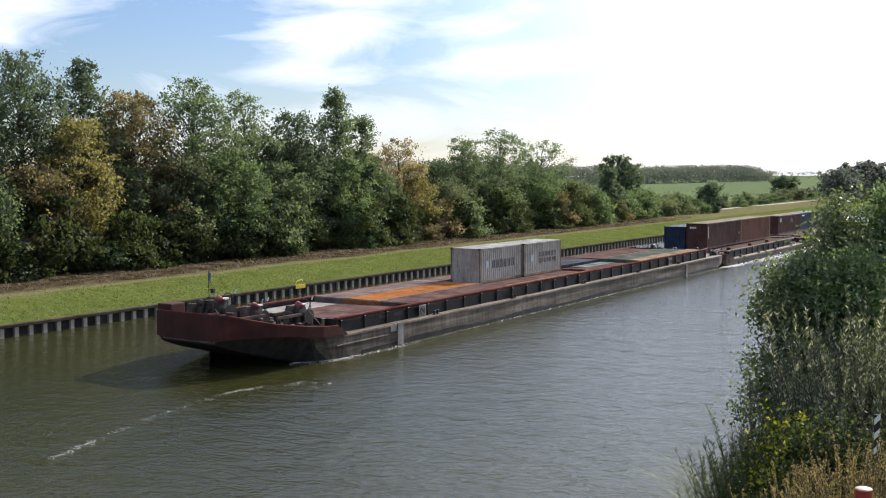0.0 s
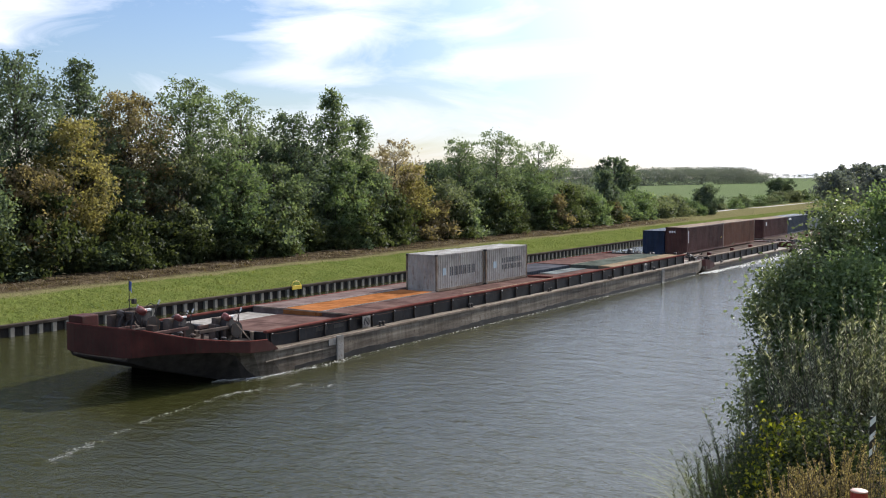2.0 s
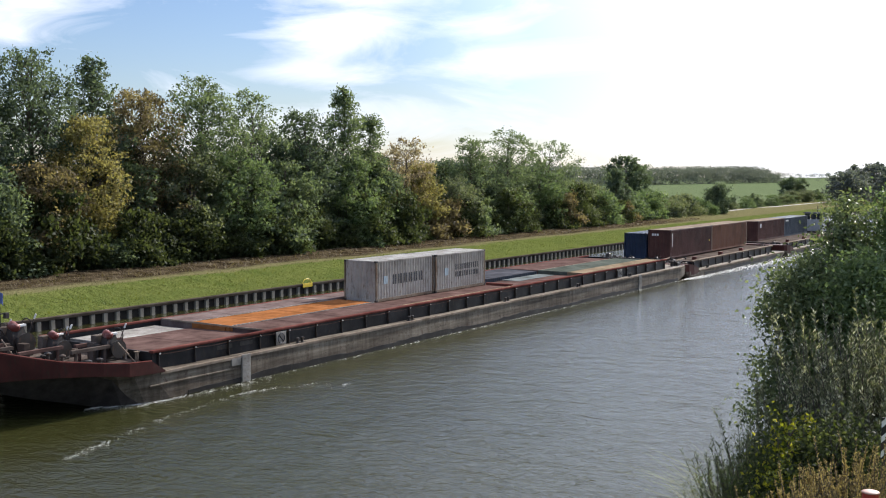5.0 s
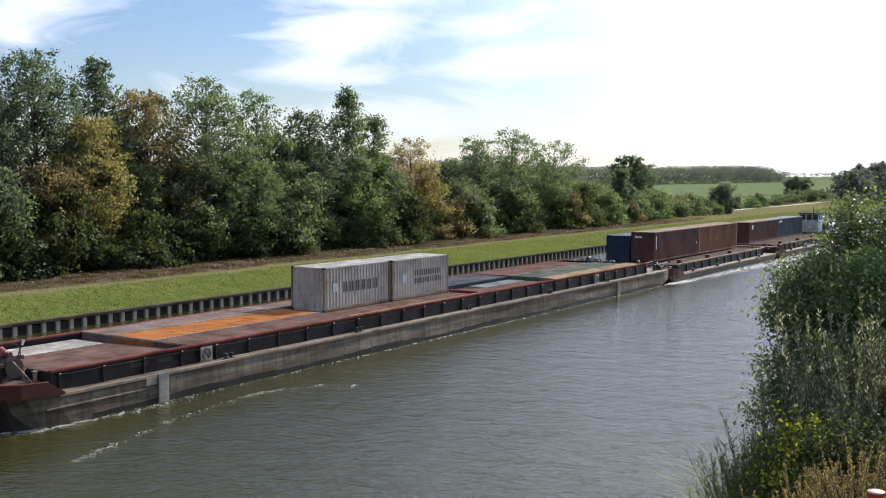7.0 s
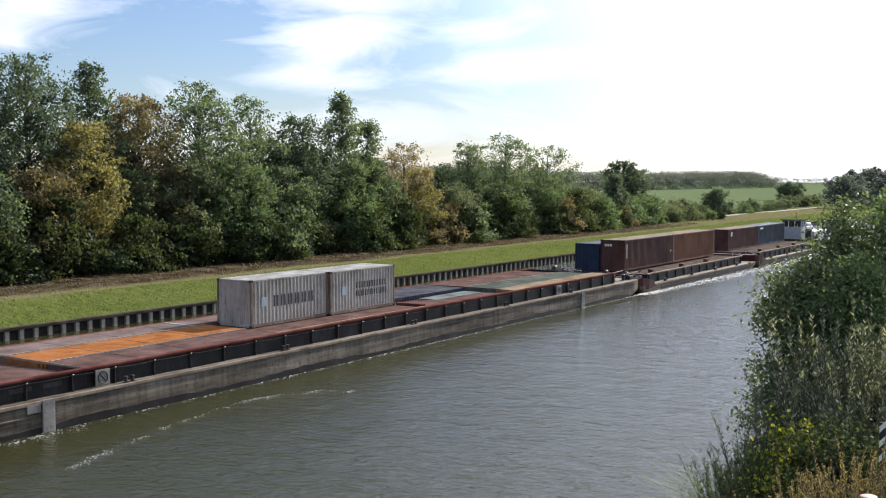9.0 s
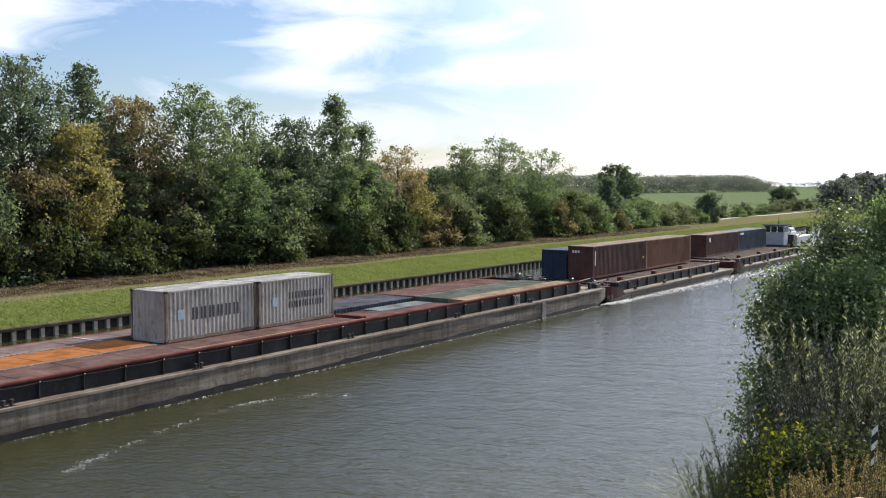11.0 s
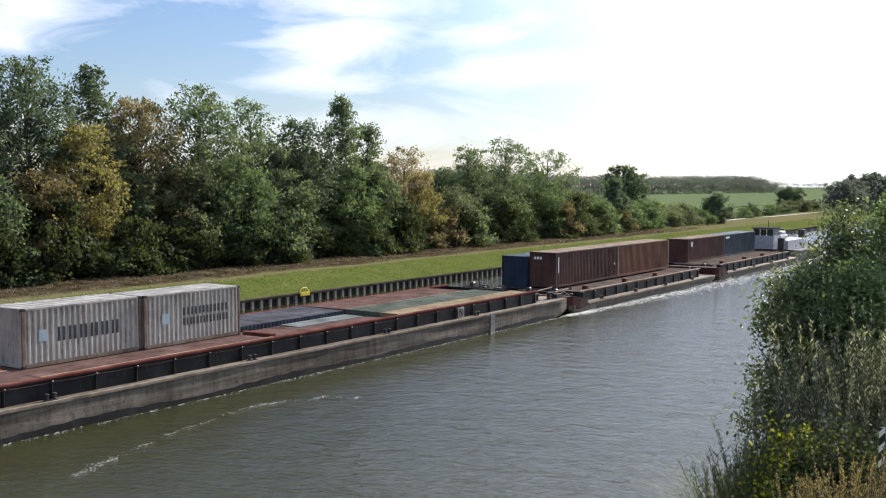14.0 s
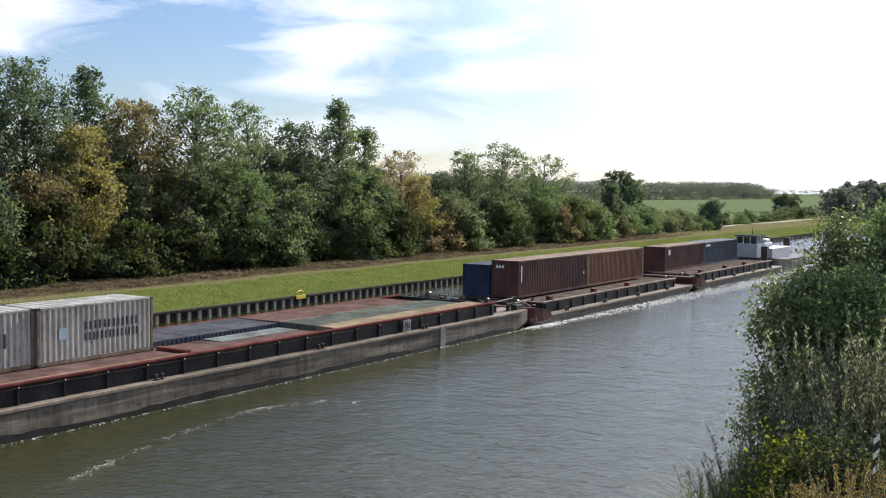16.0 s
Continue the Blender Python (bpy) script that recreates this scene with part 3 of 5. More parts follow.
# trees of the far bank: x, y, top, crown width, leaf, shape, label
BELT = [
    (57.3, 82, 21.2, 8.6, L_DARK, "round", "tall dark green broadleaf tree behind the verge"),
    (63.4, 82, 20.9, 6.6, L_DARK, "tall", "tall dark green tree with a pointed crown"),
    (51.0, 82, 19.0, 8.0, L_DARK, "round", "tall dark green broadleaf tree behind the verge"),
    (59.6, 78, 15.3, 6.4, L_YELLOW, "round", "autumn-yellow tree with drooping branches"),
    (54.3, 76.5, 11.0, 5.6, L_BROWN, "round", "brownish-yellow young tree at the wood's edge"),
    (49.5, 76.5, 10.5, 6.0, L_GREEN, "round", "green young tree at the wood's edge"),
    (68.8, 81, 18.3, 9.0, L_BROWN, "round", "upright tree turning olive brown"),
    (65.0, 78.5, 11.0, 5.5, L_GREEN, "round", "green young tree at the wood's edge"),
    (75.6, 79.5, 19.8, 8.6, L_GREEN, "round", "tall full green broadleaf tree"),
    (82.6, 79.5, 18.9, 7.0, L_GREEN, "round", "tall green tree with an open crown"),
    (71.5, 77.5, 12.5, 6.5, L_OLIVE, "round", "olive green tree with some brown leaves"),
    (77.5, 77, 12.6, 8.6, L_LIGHT, "round", "bright green leafy tree at the wood's edge"),
    (85.0, 77, 11.5, 6.4, L_GREEN, "round", "green leafy tree at the wood's edge"),
    (91.3, 79, 17.2, 8.0, L_DARK, "round", "tall dark green tree in the belt"),
    (97.4, 79, 20.4, 6.0, L_GREEN, "tall", "tallest slender green tree with a pointed tip"),
    (102.0, 79, 17.4, 5.6, L_GREEN, "tall", "slender green tree with pointed tip"),
    (95.6, 77, 11.8, 7.6, L_LIGHT, "round", "bright green leafy tree at the wood's edge"),
    (102.5, 77, 10.8, 6.0, L_GREEN, "round", "green leafy tree at the wood's edge"),
    (109.2, 78.5, 14.4, 7.6, L_PINK, "round", "half-bare tree with russet twigs"),
    (110.5, 77, 11.4, 5.4, L_YELLOW, "round", "small yellow-green autumn tree"),
    (118.0, 77, 9.8, 6.8, L_OLIVE, "round", "low olive and brown tree"),
    (126.3, 79, 15.3, 7.4, L_GREEN, "round", "green tree with an airy crown"),
    (136.8, 79, 17.1, 8.2, L_GREEN, "round", "tall green tree with an airy crown"),
    (150.0, 79, 15.5, 9.4, L_GREEN, "round", "wide green tree with an airy crown"),
    (130.0, 77, 10.0, 7.0, L_GREEN, "round", "green leafy tree at the wood's edge"),
    (143.0, 77, 10.5, 8.0, L_LIGHT, "round", "bright green leafy tree at the wood's edge"),
    (155.0, 77, 9.0, 7.0, L_OLIVE, "round", "green leafy tree at the wood's edge"),
    (164.3, 78, 8.2, 6.4, L_OLIVE, "round", "low yellow-green tree in the hedge"),
    (171.5, 77, 11.0, 6.2, L_DARK, "tall", "dark green tree standing above the hedge"),
    (178.0, 77, 6.0, 6.4, L_LIGHT, "bush", "olive shrub in the hedge"),
    (185.8, 77, 7.2, 8.0, L_LIGHT, "bush", "bright green shrub in the hedge"),
    (194.5, 77, 6.2, 7.5, L_OLIVE, "bush", "green shrub in the hedge"),
    (203.6, 77, 6.0, 7.6, L_OLIVE, "bush", "olive shrub in the hedge"),
    (212.5, 76, 5.0, 6.6, L_LIGHT, "bush", "bright green shrub in the hedge"),
    (53.0, 85, 17.0, 8.0, L_DARK, "round", "dark green tree deep in the belt"),
    (69.0, 85, 15.5, 8.0, L_DARK, "round", "dark green tree deep in the belt"),
    (87.5, 83, 15.5, 7.5, L_DARK, "round", "dark green tree deep in the belt"),
    (95.0, 83, 15.0, 8.0, L_GREEN, "round", "green tree deep in the belt"),
    (106.0, 83, 13.5, 7.5, L_DARK, "round", "dark green tree deep in the belt"),
    (118.0, 83, 11.5, 8.5, L_BROWN, "round", "brownish tree deep in the belt"),
    (128.0, 83, 12.5, 9.0, L_DARK, "round", "dark green tree deep in the belt"),
    (141.0, 83, 13.0, 9.0, L_GREEN, "round", "green tree deep in the belt"),
    (153.0, 83, 12.5, 8.0, L_DARK, "round", "dark green tree deep in the belt"),
    (218.4, 74, 8.2, 5.0, L_DARK, "round", "single dark green tree at the hedge's end"),
]
for i, (x, y, top, wide, leafm, shape, label) in enumerate(BELT):
    z0 = ground_height(x, y)
    far = x > 160
    n = int(30 * wide * (top - 1) / 12 + 80)
    airy = "airy" in label or "thin" in label or "half-bare" in label or "open" in label
    tree("hedge_shrub" if shape == "bush" else "tree", label, "shrub" if shape == "bush" else "tree", (x, y, z0 - 0.1), top - z0, wide * (1.0 if shape != "tall" else 1.15), leafm, 100 + i, shape,
         int(n * (0.95 if airy else 1.4)), 27 if airy else 29, 0.4 if far else 0.3, 0.12 if top > 13 else 0.03, "trees of the far bank", 0.11 + 0.008 * top, 0.45 if airy else 0.3)

# undergrowth along the wood's edge; the first kind is darkened for shade
UNDER = []
for j, (leafm, label) in enumerate([(L_SHADED, "dense shrub under the trees, leaves coloured dark for shade"), (L_GREEN, "dense green shrub under the trees"), (L_OLIVE, "dense olive shrub under the trees"), (L_BROWN, "dense brownish shrub under the trees"), (L_LIGHT, "dense light green shrub under the trees")]):
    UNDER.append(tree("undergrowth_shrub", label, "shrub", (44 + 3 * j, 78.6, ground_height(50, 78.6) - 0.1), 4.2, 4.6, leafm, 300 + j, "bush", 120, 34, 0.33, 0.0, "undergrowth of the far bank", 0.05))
rnd = random.Random(11)
xx = 43.0
while xx < 172:
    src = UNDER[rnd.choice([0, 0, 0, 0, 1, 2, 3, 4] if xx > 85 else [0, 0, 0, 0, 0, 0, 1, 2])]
    yy = rnd.uniform(74.4, 76.2)
    o = copy_thing(src, pose(xx, yy, ground_height(xx, yy) - 0.15, 0, 0, rnd.uniform(0, 360)))
    s = rnd.uniform(0.7, 1.35)
    o.scale = (s, s, s * rnd.uniform(0.8, 1.2))
    xx += rnd.uniform(1.5, 3.0)
xx = 42.0
while xx < 150:
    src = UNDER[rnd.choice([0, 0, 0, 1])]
    o = copy_thing(src, pose(xx, rnd.uniform(83, 88), 1.3, 0, 0, rnd.uniform(0, 360)))
    s = rnd.uniform(1.6, 2.4)
    o.scale = (s, s, s)
    xx += rnd.uniform(3.0, 5.0)

# field trees
tree("tree", "broad round-headed tree in the field", "tree", (343, 150, 1.3), 15.4, 15.0, L_DARK, 401, "round", 420, 30, 0.7, 0.1, "field trees", 0.4)
tree("tree", "small round field tree beside the track", "tree", (371, 99, 1.3), 8.0, 9.5, L_DARK, 402, "round", 260, 28, 0.6, 0.1, "field trees", 0.25)
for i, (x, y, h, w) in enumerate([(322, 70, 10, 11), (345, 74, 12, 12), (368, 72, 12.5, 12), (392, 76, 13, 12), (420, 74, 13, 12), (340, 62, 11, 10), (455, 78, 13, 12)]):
    tree("tree", "bank tree in a far row, haze in its leaf colour", "tree", (x, y, 1.3), h, w, L_HAZED, 410 + i, "tall" if i % 2 else "round", 210, 26, 0.7, 0.06, "far row of trees", 0.25)
rnd = random.Random(21)
for i in range(12):
    x = 238 + i * 13 + rnd.uniform(-3, 3)
    o = copy_thing(UNDER[rnd.choice([1, 2, 2, 4])], pose(x, 81 + rnd.uniform(-1, 3) + (x - 238) * 0.06, 1.3, 0, 0, rnd.uniform(0, 360)))
    s = rnd.uniform(0.6, 0.95)
    o.scale = (s * 1.4, s * 1.4, s)


def far_woods():
    rng = np.random.default_rng(77)
    P, S_ = [], []
    for i in range(4200):
        if i < 3200:
            u = rng.random()
            x, y = 430 + 770 * u, 330 + 25 * rng.random() + 60 * (1 - u)
            top = 15.5 + 3.0 * math.sin(u * 9) * 0.5 + 3 * rng.random()
            if u > 0.9:
                top *= 1 - (u - 0.9) * 4.2
        else:
            u = rng.random()
            x, y = 1500 + 900 * u, 560 * (1 - u) + 60 + 40 * rng.random()
            top = 10 + 5 * rng.random()
        z = top * rng.random() ** 0.6 * 0.92
        for _ in range(22):
            P.append((x + rng.normal() * 2.6, y + rng.normal() * 2.6, max(0.5, z + rng.normal() * 0.8) + 1.2)); S_.append(1.15)
    ob = new("woods", quads_mesh("woods", leaf_quads(rng, np.array(P), np.array(S_), 0.8), L_HAZED))
    tagged(ob, "long wood along the field's far edge, haze in its colour", "woods", kind="stuff")


far_woods()
tagged(new("track", Geo().box(225, 420, 78.6, 80.4, 1.2, 1.62).mesh("track", M_WHITEROAD)), "pale gravel farm track beside the field", "track", kind="structure")


def grass_stuff():
    rng = np.random.default_rng(31)
    n = 12000
    x = 30 + 150 * rng.random(n) ** 1.5
    y = BANK_Y + 0.4 + 7.1 * rng.random(n)
    z = 0.76 + (y - BANK_Y - 0.35) * 0.116
    h = 0.05 + 0.07 * rng.random(n)
    a = rng.random(n) * math.pi
    wv = np.stack([np.cos(a), np.sin(a), 0 * a], 1) * (0.015 + 0.025 * rng.random(n))[:, None]
    base = np.stack([x, y, z - 0.02], 1)
    lean = rng.normal(size=(n, 3)) * 0.04; lean[:, 2] = 0
    tip = base + lean + np.stack([0 * h, 0 * h, h], 1)
    V = np.stack([base - wv, base + wv, tip + wv * 0.3, tip - wv * 0.3], 1)
    m = 1200
    k = rng.integers(0, n, m)
    tb = base[k] + np.array([0, 0, -0.02])
    th = (0.12 + 0.16 * rng.random(m))[:, None] * np.array([0, 0, 1.0])
    tl = rng.normal(size=(m, 3)) * 0.07; tl[:, 2] = 0
    tw = wv[k] * 1.6
    V = np.concatenate([V, np.stack([tb - tw, tb + tw, tb + tl + th + tw * 0.2, tb + tl + th - tw * 0.2], 1)])
    tagged(new("grass", quads_mesh("grass", V, L_GRASS)), "short green grass on the canal verge", "grass", kind="stuff")
    n = 15000
    x = 35 + 160 * rng.random(n) ** 1.3
    y = 67.4 + 7.2 * rng.random(n)
    keep = np.sin(x * 0.9) * np.sin(x * 0.37 + y) + 0.6 * np.sin(x * 2.3 + y * 1.7) > -0.25
    x, y = x[keep], y[keep]
    n = len(x)
    base = np.stack([x, y, np.full(n, 1.58)], 1)
    h = 0.1 + 0.24 * rng.random(n) ** 1.8
    a = rng.random(n) * math.pi
    wv = np.stack([np.cos(a), np.sin(a), 0 * a], 1) * (0.02 + 0.03 * rng.random(n))[:, None]
    lean = rng.normal(size=(n, 3)) * 0.2; lean[:, 2] = 0
    tip = base + lean + np.stack([0 * h, 0 * h, h], 1)
    V = np.stack([base - wv, base + wv, tip + wv * 0.3, tip - wv * 0.3], 1)
    tagged(new("dry_grass", quads_mesh("dry_grass", V, L_DRY)), "tall dry straw-coloured grass under the trees", "grass", kind="stuff")


grass_stuff()
# ---- the tow: three lighters and a pusher ----
YC = 39.9          # middle line of the tow
DECK = 1.28


def corrugated(length, z0, z1, pitch=0.278, depth=0.045, along="x"):
    """A folded steel sheet standing upright, folds running up; it starts at 0 and bulges to -y (or -x)."""
    g = Geo()
    pts = []
    n = int(length / pitch)
    p = length / n
    for i in range(n):
        for u, d in ((0.0, 0), (0.26, 0), (0.5, depth), (0.76, depth)):
            pts.append(((i + u) * p, -d))
    pts.append((length, 0))
    vs = []
    for z in (z0, z1):
        for a, d in pts:
            vs.append((a, d, z) if along == "x" else (d, a, z))
    m = len(pts)
    g.add(vs, [(i, i + 1, m + i + 1, m + i) for i in range(m - 1)])
    return g


def moved(g, dx=0, dy=0, dz=0, flip=False):
    h = Geo()
    h.v = [(x + dx, (-y if flip else y) + dy, z + dz) for x, y, z in g.v]
    h.f = list(g.f)
    return h


def container(at, length, high, mat, label, marks, group, wide=2.438):
    """A steel box container: folded sides, posts, rails, castings, doors."""
    ob = thing("shipping_container", label, "container", (0, 0, 0), group)
    W = wide
    h = W / 2
    e = 0.16
    part("side_panel", moved(corrugated(length - 2 * e, 0.2, high - 0.12), e, -h + 0.045), mat, ob)
    part("side_panel", moved(corrugated(length - 2 * e, 0.2, high - 0.12), e, h - 0.045, 0, True), mat, ob)
    part("end_panel", moved(corrugated(W - 0.2, 0.2, high - 0.12, 0.26, 0.04, "y"), 0.07, -h + 0.1), mat, ob)
    roof = Geo()
    n = max(4, int(length / 0.5))
    cuts = [(0.05, 0.05)]
    for i in range(n):
        a, c = 0.1 + (length - 0.2) * i / n, 0.1 + (length - 0.2) * (i + 0.8) / n
        cuts += [(a, 0.035), (a + 0.03, 0.012), (c, 0.012), (c + 0.03, 0.035)]
    cuts.append((length - 0.05, 0.05))
    roof.loft([[(x, -h + 0.1, high - 0.1), (x, -h + 0.1, high - d), (x, h - 0.1, high - d), (x, h - 0.1, high - 0.1)] for x, d in cuts])
    part("roof_panel", roof, {M_CGREY: M_CROOFG, M_CBROWN: M_CROOF, M_CRUST: M_CROOF}.get(mat, mat), ob, "weathered roof, paler where sun is in its colour")
    part("floor", Geo().box(0.1, length - 0.1, -h + 0.1, h - 0.1, 0.08, 0.16), M_STEEL, ob)
    for s in (-1, 1):
        y0, y1 = sorted((s * h, s * (h - 0.1)))
        part("top_rail", Geo().box(0.18, length - 0.18, y0, y1, high - 0.12, high - 0.02, 0.012), mat, ob)
        part("bottom_rail", Geo().box(0.18, length - 0.18, y0, y1, 0.02, 0.2, 0.012), M_CPOST if mat == M_CGREY else mat, ob)
        for x0, x1 in ((0, 0.16), (length - 0.16, length)):
            part("corner_post", Geo().box(x0 + 0.006, x1 - 0.006, y0 + 0.002, y1 - 0.002, 0.12, high - 0.12, 0.015), {M_CGREY: M_CPOST, M_CRUST: M_CROOF}.get(mat, mat), ob)
            for z0, z1 in ((0, 0.118), (high - 0.118, high)):
                part("corner_casting", Geo().box(x0, x1 + 0.018 * (x0 == 0), *sorted((s * (h + 0.004), s * (h - 0.16))), z0, z1, 0.012), M_STEEL, ob)
    for x in (0.03, length - 0.1):
        part("header", Geo().box(x, x + 0.07, -h + 0.16, h - 0.16, high - 0.13, high - 0.02, 0.01), mat, ob)
        part("sill", Geo().box(x, x + 0.07, -h + 0.16, h - 0.16, 0.02, 0.2, 0.01), mat, ob)
    for s in (-1, 1):
        door = part("door", Geo().box(length - 0.07, length - 0.02, *sorted((s * 0.01, s * (h - 0.11))), 0.2, high - 0.13, 0.01), mat, ob)
        for y in (0.3, 0.85):
            part("lock_rod", Geo().tube([(length - 0.01, s * y, 0.12), (length - 0.01, s * y, high - 0.08)], 0.017, 6), M_WHITE, door)
    for nm, x0, x1, z0, z1, m, lab in marks:
        g = Geo()
        g.box(x0, x1, -h + 0.004 - 0.006, -h + 0.012, z0, z1)
        part(nm, g, m, ob, lab)
    return rides(ob, at)


def letters(x, z, hgt, count, wide, gapw, mat=None):
    """A row of plain blocks in place of a painted name."""
    rows = []
    for i in range(count):
        a = x + i * (wide + gapw)
        rows += [("marking", a, a + wide * 0.3, z, z + hgt, mat or M_INK, "painted dark block"), ("marking", a + wide * 0.62, a + wide * 0.92, z, z + hgt, mat or M_INK, "painted dark block")]
    return rows


GREY = "pale grey corrugated steel container with dark lettering blocks"
container((4.15, 40.33, 1.98), 6.4, 2.591, M_CGREY, GREY + " on hatch covers",
          [("emblem", 0.8, 1.2, 1.1, 1.6, M_LOGO, "pale blue square emblem")] + letters(1.75, 1.02, 0.62, 6, 0.42, 0.16), "containers", 2.56)
container((10.6, 40.2, 1.98), 6.4, 2.591, M_CGREY, "rust-streaked pale grey container with two rows of lettering blocks",
          [("emblem", 1.1, 1.55, 1.1, 1.6, M_LOGO, "pale blue square emblem")] + letters(2.45, 1.42, 0.38, 6, 0.4, 0.12) + letters(2.45, 0.92, 0.36, 7, 0.33, 0.12), "containers", 2.56)
BROWN = "dark red-brown corrugated steel container"
container((52.7, 39.92, 1.5), 12.25, 2.896, M_CBROWN, "long " + BROWN + " with small pale marks", [("marking", 0.42, 0.55, 1.2, 2.5, M_WHITE, "narrow pale painted bar"), ("marking", 11.4, 11.6, 1.2, 1.4, M_YELLOW, "small yellow mark")], "containers")
container((65.0, 39.92, 1.5), 12.45, 2.896, M_CRUST, "long rust-red corrugated steel container", [], "containers")
container((52.6, 42.5, 1.4), 12.192, 2.591, M_CBLUE, "long dark blue corrugated steel container beside a brown one", [], "containers")
container((87.2, 41.5, 1.385), 12.192, 2.591, M_CBROWN, "long " + BROWN + " on the last lighter", [("marking", 1.0, 1.5, 1.7, 2.2, M_WHITE, "pale round emblem")], "containers")
container((99.44, 41.5, 1.385), 12.192, 2.591, M_CSLATE, "long slate-blue corrugated steel container", [("marking", 0.6, 2.0, 2.1, 2.3, M_WHITE, "pale painted bar")], "containers")


def end_marks():
    """Pale mark on the end wall of the first brown container."""
    ob = RIDERS[2][0]
    for i in range(3):
        part("marking", Geo().box(-0.006, 0.03, 0.62 - i * 0.26, 0.8 - i * 0.26, 2.28, 2.5), M_WHITE, ob, "small pale painted block")


end_marks()


# bow stations: from the stem, half width at the top, top, bottom, half width at the bottom
BOW_LINES = [(0.14, 2.15, 1.78, 1.48, 1.95), (0.8, 2.75, 1.77, 1.2, 2.25), (2.0, 3.45, 1.75, 0.8, 2.55), (3.9, 4.2, 1.65, 0.28, 2.95), (4.9, 4.36, 1.6, -0.02, 3.2), (5.75, 4.42, 1.48, -0.3, 3.8), (6.6, 4.5, 1.34, -0.65, 4.3), (8.6, 4.5, 1.28, -1.25, 4.5)]


def hull_part(ob, L, deck, bow):
    """The hull body: raked swim ends, round bilge, flat deck."""
    g = Geo()
    st = []
    bw = [(x, w, zt, zb) for x, w, zt, zb, _ in BOW_LINES]
    low = {x: wb for x, _, _, _, wb in BOW_LINES} if bow else {}
    if not bow:
        bw = [(0.0, 4.3, deck, 0.4), (0.7, 4.45, deck, 0.05), (3.0, 4.5, deck, -0.7), (5.5, 4.5, deck, -1.3)]
    sw = [(7.0, 4.5, deck, -1.3), (4.0, 4.5, deck, -0.7), (1.0, 4.42, deck, 0.0), (0.0, 4.3, deck, 0.2)]
    for x, w, zt, zb in bw:
        st.append((x, w, zt, zb))
    x = bw[-1][0] + 2.0
    rnd_ = random.Random(int(L))
    while x < L - 8:
        st.append((x, 4.5 + rnd_.uniform(-0.02, 0.02), deck + rnd_.uniform(-0.015, 0.01), -1.3))
        x += 2.1
    for x, w, zt, zb in sw:
        st.append((L - x, w, zt, zb))
    rings = []
    for x, w, zt, zb in st:
        r = min(0.3, (zt - zb) * 0.4)
        v = low.get(x, w)
        rings.append([(x, -w, zt), (x, -v, zb + r), (x, -v + r * 0.35, zb + r * 0.35), (x, -v + r, zb), (x, v - r, zb), (x, v - r * 0.35, zb + r * 0.35), (x, v, zb + r), (x, w, zt)])
    g.loft(rings)
    hull = part("hull", g, M_HULL, ob)
    a = 7.2 if bow else 3.0
    for s in (-1, 1):
        part("rubbing_strake", Geo().box(a, L - 1.0, *sorted((s * 4.47, s * 4.56)), deck - 0.13, deck + 0.012, 0.02), M_DECKP, hull)
        part("lower_strake", Geo().box(a - 0.6, a + 5.5, *sorted((s * 4.47, s * 4.535)), deck * 0.56 - 0.05, deck * 0.56 + 0.03, 0.015), M_HULL, hull)
        rw = random.Random(40 + s)
        zs, x = [], a + 1.6
        while x < L - 2.2:
            zs.append((x, 0.27 + 0.06 * math.sin(x * 0.5) + rw.uniform(-0.04, 0.05)))
            x += rw.uniform(0.35, 0.9)
        part("boot_topping", Geo().loft([[(x, s * 4.48, -0.6), (x, s * 4.48, z), (x, s * 4.53, z), (x, s * 4.53, -0.6)] for x, z in zs]), M_BOOT, hull, "wet black tar line along the water")
    return hull


